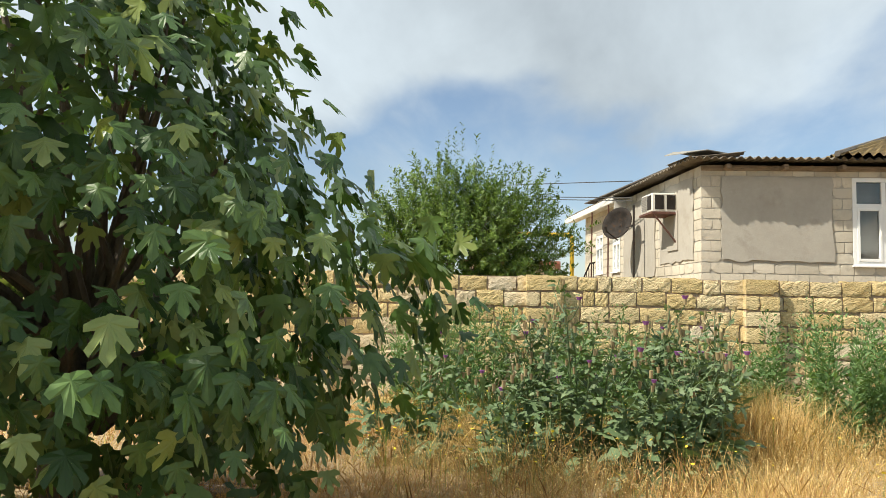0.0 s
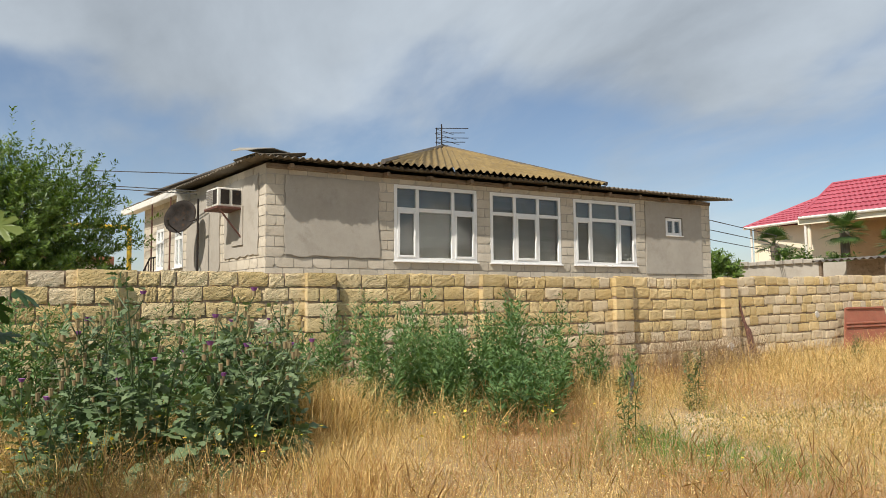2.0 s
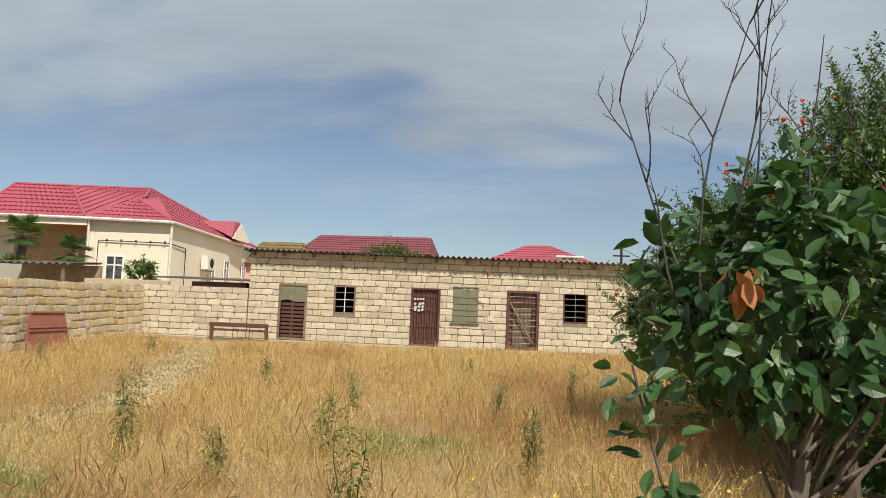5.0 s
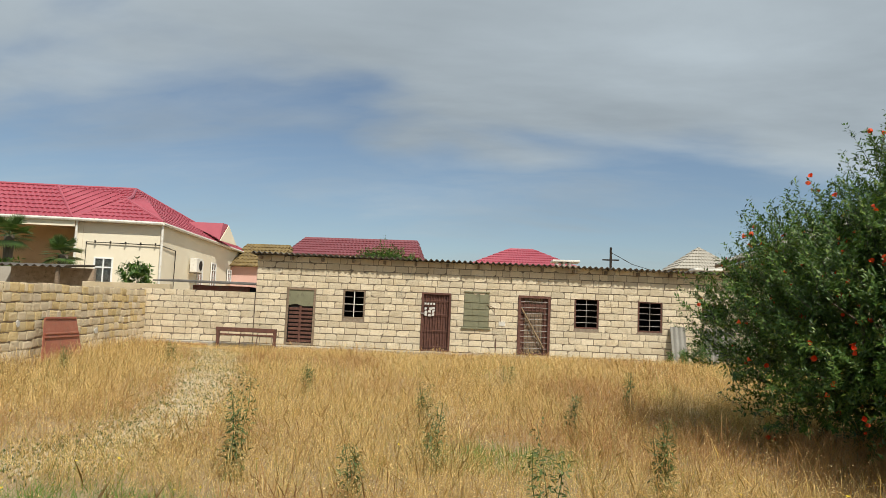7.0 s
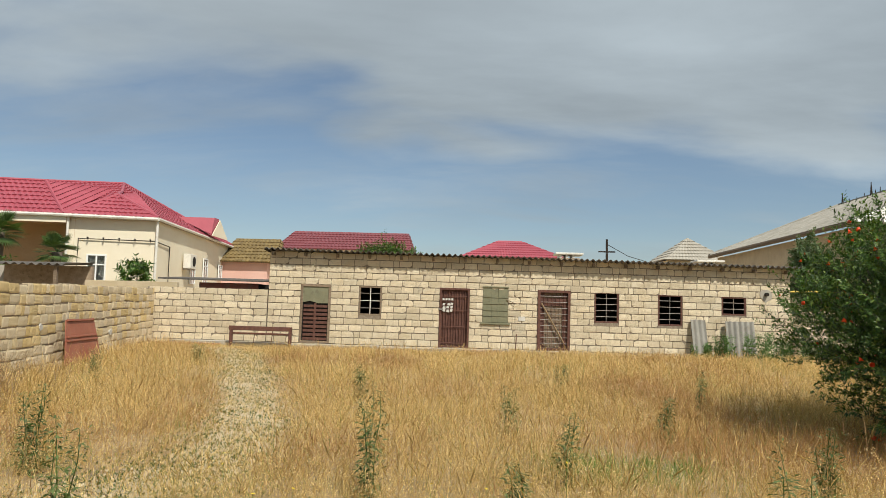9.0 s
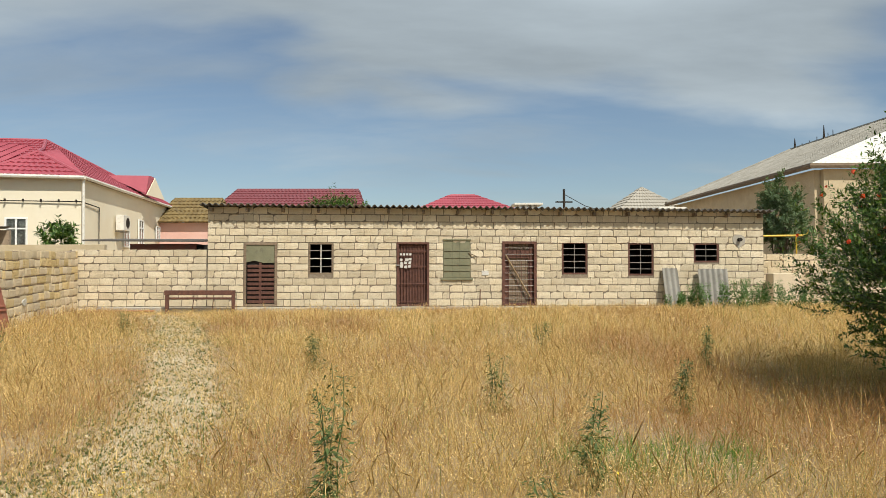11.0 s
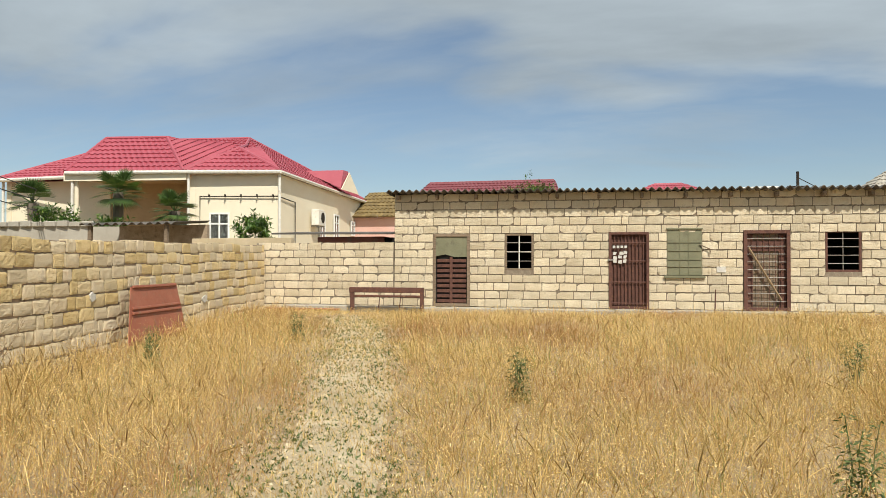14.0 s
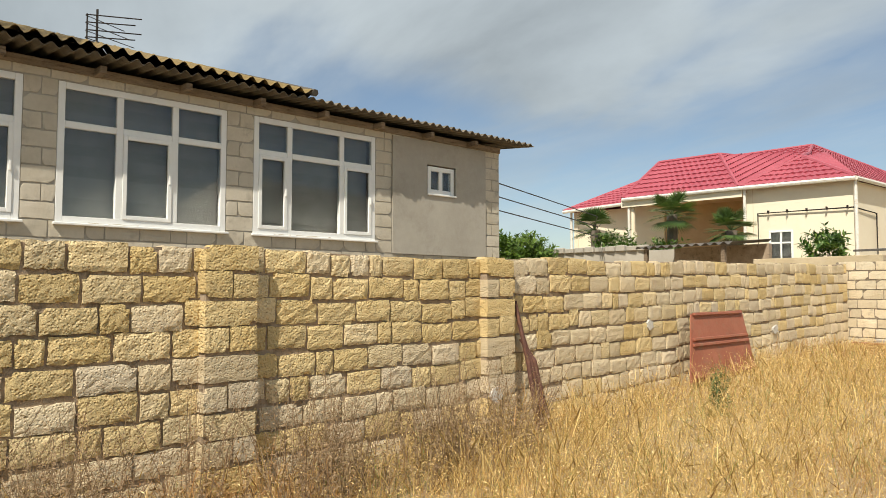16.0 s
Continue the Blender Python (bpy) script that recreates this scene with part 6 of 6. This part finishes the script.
def sprig_bush(name, c, rad, shoots, per, leaf, mat, label, seed, rise=0.6, length=(0.3, 0.65), flowers_n=0, spires=0, category="bush", trunk=0.07, core_mat=None, wild=0.35, floor=None, lump=0.22):
    """A shrub of many leafy shoots that grow out and up from inner limbs, with an uneven outline."""
    rng, rs = random.Random(seed), np.random.RandomState(seed)
    c, rad = np.array(c, float), np.array(rad, float)
    t = thing(name, None, label, category)
    gz0 = gz(c[0], c[1])
    floor = gz0 + 0.1 if floor is None else floor
    part("trunk", Shape().tube([(c[0], c[1], gz0 - 0.1), (c[0] + 0.05, c[1], gz0 + 0.4), (c[0], c[1] + 0.04, max(gz0 + 0.8, c[2] - rad[2] * 0.3))], trunk, trunk * 0.7, 8), M_BARK, t)
    v = rs.normal(0, 1, (shoots, 3))
    v /= np.linalg.norm(v, axis=1, keepdims=True)
    lp = np.array([1 + lump * noise.noise(Vector(p * 2.3 + c)) + lump * 0.6 * noise.noise(Vector(p * 5.5))for p in v])
    start = c + v * rad * (lp * rs.uniform(0.35, 0.92, shoots))[:, None]
    start[:, 2] = np.maximum(start[:, 2], floor + 0.5 * rs.rand(shoots))
    for pts, r in limbs(rng, (c[0], c[1], gz0 + 0.3), [c + (s_ - c) * 0.9 for s_ in start[:26]], trunk * 0.55, 0.4):
        part("limb", Shape().tube(pts, r, 0.006, 5), M_BARK, t)
    d = v * 0.8 + np.array([0, 0, rise]) + rs.normal(0, 0.28, (shoots, 3))
    d /= np.linalg.norm(d, axis=1, keepdims=True)
    ln = rs.uniform(*length, shoots)
    ends = start + d * ln[:, None]
    if spires:
        top = np.argsort(-start[:, 2])[: spires * 4 : 4]
        d[top] = np.array([0.05, 0, 1])
        ln[top] *= 2.0
    q = np.repeat(np.arange(shoots), per)
    f = rs.rand(len(q))
    pos = start[q] + d[q] * (ln[q] * f)[:, None] + rs.normal(0, 0.018, (len(q), 3))
    side = rs.normal(0, 1, (len(q), 3))
    side -= (side * d[q]).sum(1, keepdims=True) * d[q]
    side /= np.linalg.norm(side, axis=1, keepdims=True)
    tip = side + d[q] * 0.7
    rot = basis(tip, d[q] + np.array([0, 0, 0.6]) + rs.normal(0, wild, (len(q), 3))) * (leaf * rs.uniform(0.65, 1.25, len(q)))[:, None, None]
    part("crown", scatter("crown", *LANCE, rot, pos, mat), mat, t, kind="stuff")
    tw = ([(-0.5, 0, 0), (0.5, 0, 0), (0, 0, 1), (0, 0.5, 0)], [(0, 1, 2), (1, 3, 2), (3, 0, 2)])
    z_ = np.stack([np.cross(d, [0.3, 0.9, 0.1]), np.cross(d, np.cross(d, [0.3, 0.9, 0.1])), d], -1)
    part("twigwork", scatter("twigwork", *tw, z_ * np.stack([np.full(shoots, 0.008), np.full(shoots, 0.008), ln], 1)[:, None, :], start, M_TWIG), M_TWIG, t, kind="stuff")
    if flowers_n:
        k = rs.choice(shoots, flowers_n, False)
        bell = ([(0, 0, 0)] + [(0.35 * math.cos(a), 0.35 * math.sin(a), 0.5) for a in [j * 1.047 for j in range(6)]] + [(0.75 * math.cos(a), 0.75 * math.sin(a), 0.95 + 0.1 * (j % 2)) for j, a in enumerate([j * 1.047 for j in range(6)])],
                [(0, i + 1, (i + 1) % 6 + 1) for i in range(6)] + [(i + 1, (i + 1) % 6 + 1, (i + 1) % 6 + 7, i + 7) for i in range(6)])
        bell = ([tuple(0.62 * a for a in p) for p in bell[0]],) + tuple(bell[1:])
        me = Shape().add(*bell).mesh("flower", M_FLOWER, tidy=False)
        for i in k:
            for j in range(rng.choice((1, 1, 2, 3))):
                fl = new("flower", me)
                fl.parent = t
                p = start[i] + d[i] * ln[i] * 0.95 + rs.normal(0, 0.05, 3)
                s_ = rng.uniform(0.04, 0.075)
                fl.matrix_basis = Matrix.Translation(p) @ Euler((rng.uniform(-1.2, 1.2), rng.uniform(-1.2, 1.2), rng.uniform(0, 6))).to_matrix().to_4x4() @ Matrix.Diagonal((s_, s_, s_, 1))
    return t


sprig_bush("pomegranate_tree", (11.1, -13.9, 1.2), (2.35, 2.5, 1.62), 4000, 54, 0.06, M_POME, "broad green pomegranate tree with scarlet flowers", 31, 0.7, (0.25, 0.6), 190, 8, "tree", 0.09, floor=-0.15)
sprig_bush("pomegranate_tree", (11.7, -14.7, 2.05), (1.6, 1.7, 2.25), 2300, 54, 0.06, M_POME, "taller pomegranate tree with upright shoots and scarlet flowers", 33, 0.8, (0.25, 0.6), 70, 8, "tree", 0.09, floor=-0.15)
sprig_bush("pomegranate_tree", (11.0, -17.0, 0.65), (1.65, 1.5, 1.15), 2000, 50, 0.06, M_POME, "low spreading pomegranate tree with scarlet flowers", 35, 0.5, (0.25, 0.55), 60, 4, "tree", 0.07, floor=-0.3)
sprig_bush("garden_tree", (-8.4, -24.75, 2.2), (2.3, 2.5, 2.05), 2600, 34, 0.10, M_TREE, "round bright green garden tree behind the wall", 41, 0.35, (0.3, 0.65), 0, 10, "tree", 0.10, floor=0.6)
sprig_bush("roof_top_tree", (1.5, 12.6, 3.5), (1.6, 1.1, 0.75), 620, 26, 0.13, M_POME, "leafy tree top showing above the shed", 43, 0.5, (0.25, 0.55), 0, 3, "tree", 0.08)
sprig_bush("grey_tree", (17.35, 3.2, 2.75), (0.8, 0.8, 1.3), 420, 30, 0.12, M_THISTLE, "dense grey-green tree beside the block house", 45, 0.6, (0.2, 0.45), 0, 0, "tree", 0.08)
sprig_bush("vine_bush", (-17.6, 2.2, 2.3), (2.2, 0.9, 0.75), 420, 22, 0.2, M_TREE, "bright green vine over the garden wall", 47, 0.3, (0.3, 0.6))
sprig_bush("vine_bush", (-15.3, 5.4, 2.4), (0.9, 0.7, 0.8), 120, 22, 0.16, M_POME, "leafy green garden shrub behind the wall", 49, 0.5, (0.3, 0.6))
sprig_bush("garden_shrub", (-13.2, 5.6, 2.2), (0.6, 0.5, 0.6), 70, 20, 0.18, M_POME, "loose garden shrub before the cream house", 51, 0.8, (0.3, 0.7))
sprig_bush("garden_shrub", (-7.6, 5.6, 2.2), (0.55, 0.5, 0.6), 70, 20, 0.2, M_POME, "small potted shrub above the yard wall", 53, 0.8, (0.2, 0.5))


def fan_palm(x, y, z, r, seed):
    rng = random.Random(seed)
    t = thing("fan_palm", pose(x, y, 0), "fan palm with a shaggy trunk", "palm", "garden palms")
    part("trunk", Shape().tube([(0, 0, -0.2), (0.02, 0, z * 0.5), (0, 0, z)], 0.16, 0.2, 8), M_BARK, t)
    for k in range(24):
        a, e_ = rng.uniform(0, 6.28), rng.uniform(-0.6, 1.4)
        d = Vector((math.cos(a) * math.cos(e_), math.sin(a) * math.cos(e_), math.sin(e_)))
        side = d.cross(Vector((0, 0, 1))).normalized()
        up = side.cross(d)
        s = Shape()
        p0 = Vector((0, 0, z)) + d * r * 0.45
        s.tube([(0, 0, z), p0], 0.02, 0.012, 4)
        for j in range(15):
            b = (j - 7) * 0.19
            dd = d * math.cos(b) + side * math.sin(b)
            w = up.cross(dd).normalized() * 0.03
            q = p0 + dd * r * 0.6 - Vector((0, 0, 0.07 * r))
            s.add([p0, p0 + dd * r * 0.3 + w, q, p0 + dd * r * 0.3 - w], [(0, 1, 2, 3)])
        part("frond", s.mesh("frond", M_PALM, tidy=False), M_PALM, t)


fan_palm(-13.85, 7.0, 4.0, 1.1, 1)
fan_palm(-17.6, 7.0, 3.65, 1.1, 2)
fan_palm(-11.2, 6.6, 3.2, 0.95, 3)


def near_shrub():
    rng, rs = random.Random(12), np.random.RandomState(12)
    t = thing("quince_shrub", None, "leafy quince shrub with bare dead upper twigs", "shrub")
    g = gz(8.2, -20.3)
    c = np.array([8.30, -20.25, 1.12])
    part("trunk", Shape().tube([(8.2, -20.35, g - 0.05), (8.22, -20.33, 0.1), (8.3, -20.3, 0.6)], 0.05, 0.035, 8), M_BARK, t)
    part("trunk", Shape().tube([(8.5, -20.3, g - 0.05), (8.48, -20.28, 0.2), (8.45, -20.3, 0.7)], 0.032, 0.025, 8), M_BARK, t)
    v = rs.normal(0, 1, (520, 3))
    v /= np.linalg.norm(v, axis=1, keepdims=True)
    node = c + v * np.array([0.52, 0.42, 0.42]) * (rs.uniform(0.25, 1.0, 520) ** 0.5)[:, None]
    drop = rs.rand(520) < 0.36
    node[drop] = np.array([8.78, -20.1, 0.72]) + v[drop] * np.array([0.42, 0.36, 0.48]) * (rs.uniform(0.25, 1.0, drop.sum()) ** 0.5)[:, None]
    low = np.array([[7.70 + 0.018 * i, -20.6, 0.88 - 0.05 * i] for i in range(14)])
    up = np.array([[8.26 + 0.02 * rng.uniform(-2, 2), -20.35, 1.3 + 0.035 * i] for i in range(10)])
    node = np.concatenate([node, low, up])
    v = np.concatenate([v, np.tile([[-0.6, -0.6, 0.3]], (14, 1)), np.tile([[-0.4, -0.7, 0.5]], (10, 1))])
    for pts, r in limbs(rng, (8.3, -20.3, 0.35), node[:34], 0.013, 0.4):
        part("branch", Shape().tube(pts, r, 0.004, 5), M_BARK, t)
    part("low_shoot", Shape().tube([(8.0, -20.5, g), (7.92, -20.55, 0.1), (7.70, -20.62, 0.9)], 0.008, 0.004, 5), M_BARK, t)
    for k in range(4):
        part("sucker", Shape().tube([(8.02 + 0.03 * k, -20.45, g), (8.05 + 0.03 * k, -20.42, 0.0), (8.0 + 0.05 * k, -20.4, 0.45)], 0.008, 0.006, 5), M_RUST, t)
    q = np.repeat(np.arange(len(node)), 4)
    pos = node[q] + rs.normal(0, 0.045, (len(q), 3))
    size = rs.uniform(0.065, 0.105, len(q))
    tip = v[q] * 0.6 + rs.normal(0, 0.5, (len(q), 3)) - np.array([0, 0, 0.35])
    face = v[q] * 0.5 + np.array([0, 0, 0.8]) + rs.normal(0, 0.4, (len(q), 3))
    rot = basis(tip, face)
    me = Shape().add(*OVAL).mesh("leaf", M_BROAD, tidy=False)
    pick = np.argsort(pos[:, 1])[:300]
    for i in pick:
        lf = new("leaf", me)
        lf.parent = t
        lf.matrix_basis = Matrix([[*(rot[i][j] * size[i]), pos[i][j]] for j in range(3)] + [[0, 0, 0, 1]])
    rest = np.setdiff1d(np.arange(len(q)), pick)
    part("crown", scatter("crown", *OVAL, rot[rest] * size[rest][:, None, None], pos[rest], M_BROAD), M_BROAD, t, kind="stuff")
    dead = Shape().add(*OVAL).mesh("dead_leaf", M_DEADLEAF, tidy=False)
    for k in range(14):
        lf = new("dead_leaf", dead)
        lf.parent = t
        sz = rng.uniform(0.055, 0.09)
        lf.matrix_basis = pose(7.98 + rng.uniform(-0.03, 0.04), -20.72 + rng.uniform(-0.03, 0.03), 1.16 + rng.uniform(-0.05, 0.06), rng.uniform(-60, 60), rng.uniform(10, 120), rng.uniform(0, 360)) @ Matrix.Diagonal((sz, sz, sz, 1))

    def twig(sh, p, d, l, r, depth):
        pts = [p]
        for i in range(5):
            d = (d + Vector((rng.uniform(-0.16, 0.16), rng.uniform(-0.16, 0.16), rng.uniform(-0.05, 0.12)))).normalized()
            pts.append(pts[-1] + d * l / 5)
            if depth and i > 0 and rng.random() < 0.9:
                aa = rng.uniform(0, 6.28)
                twig(sh, pts[-1], (d + Vector((math.cos(aa), math.sin(aa), 0.3)) * 0.75).normalized(), l * rng.uniform(0.18, 0.42), r * 0.6, depth - 1)
        sh.tube(pts, r, r * 0.35, 5)

    for k, (x, y, dx, dz, l) in enumerate([(7.88, -20.5, -0.04, 1, 1.2), (7.96, -20.48, 0.0, 1, 1.3), (8.02, -20.45, 0.04, 1, 1.25), (7.8, -20.55, -0.16, 1, 0.9), (8.3, -20.35, 0.05, 1, 1.25), (8.5, -20.3, 0.1, 1, 1.4), (8.65, -20.2, 0.16, 1, 1.5), (8.8, -20.2, 0.05, 1, 1.6)]):
        sh = Shape()
        twig(sh, Vector((x + 0.08, y + 0.12, 1.05)), Vector((dx, rng.uniform(-0.1, 0.1), dz)).normalized(), l * 0.85, 0.0055, 3)
        part("bare_twig", sh, M_TWIG, t, "bare grey dead twig")


near_shrub()
# ---- masonry pieces ----
rng = random.Random(11)
rows = lay(rng, -5.0, WALL_L, -0.555, 10, [], 0.385, 0.2, 0.012, 0.32)


def tufa(r, x, z):
    return M_TUFA_PALE if r.random() < (0.75 if z < 0.25 else 0.35 if z < 0.65 else 0.05) or x > 15 and r.random() < 0.45 else M_TUFA


masonry(wall_left, rows, tufa, 0.02, (9.2, 18.0), "stone_block", wall_rise, 21)
pil_rows = []
for p in PILS:
    part("pilaster_core", Shape().box(p + 0.02, -0.075, -0.6, p + 0.42, 0.024, 1.42 + wall_rise(p)), M_MORTAR, wall_left)
    for c in range(10):
        w = 0.44 + rng.uniform(-0.015, 0.015)
        cuts = [0, w] if c % 2 else [0, w * rng.uniform(0.4, 0.6), w]
        pil_rows += [(p + a + 0.005, -0.555 + c * 0.2 + 0.008, b - a - 0.012, 0.184) for a, b in zip(cuts, cuts[1:])]
masonry(wall_left, pil_rows, tufa, 0.012, (5.5, 22), "pilaster_block", wall_rise, 22, y=-0.10, rest="rest_of_pilasters")
SHED_ROWS = lay(random.Random(31), -1.0, 15.05, -0.07, 15, HOLES, 0.4, 0.2, 0.013, 0.22)
masonry(shed, SHED_ROWS, lambda r, x, z: M_SAWN, 0.010, (-1.1, 9.0), "limestone_block", seed=33)
low = thing("wall_low", SHED_M, "low wall of cream sawn limestone blocks", "wall", kind="structure")
part("mortar_core", Shape().box(-4.75, 0.016, -0.4, -1.02, 0.2, 1.71), M_JOINT, low)
masonry(low, lay(random.Random(41), -4.7, -1.02, -0.07, 9, [], 0.4, 0.2, 0.013, 0.16), lambda r, x, z: M_SAWN, 0.010, (-5, 0), "limestone_block", seed=42)
HB = HH + [(0.36, 2.36, 2.0, 3.45), (9.98, 12.10, 1.75, 3.6)]
masonry(house, [r for r in lay(random.Random(51), 0.0, 12.48, 1.12, 13, HB, 0.4, 0.2, 0.01, 0.05)], lambda r, x, z: M_HBLOCK, 0.005, (0, 7.4), "house_block", seed=52)
masonry(rw, lay(random.Random(71), 15.1, 19.5, -0.07, 8, [], 0.4, 0.2, 0.013, 0.2), lambda r, x, z: M_TUFA_PALE, 0.012, (15, 20), "limestone_block", seed=72, y=0.3)
hs = thing("house_side_blocks", SIDE_M, "pale block facing of the house's side wall", "wall", kind="structure")
masonry(hs, lay(random.Random(61), -8.0, 0.0, 1.12, 13, side_holes, 0.4, 0.2, 0.01, 0.05), lambda r, x, z: M_HBLOCK, 0.005, (-8, 0), "house_block", seed=62)
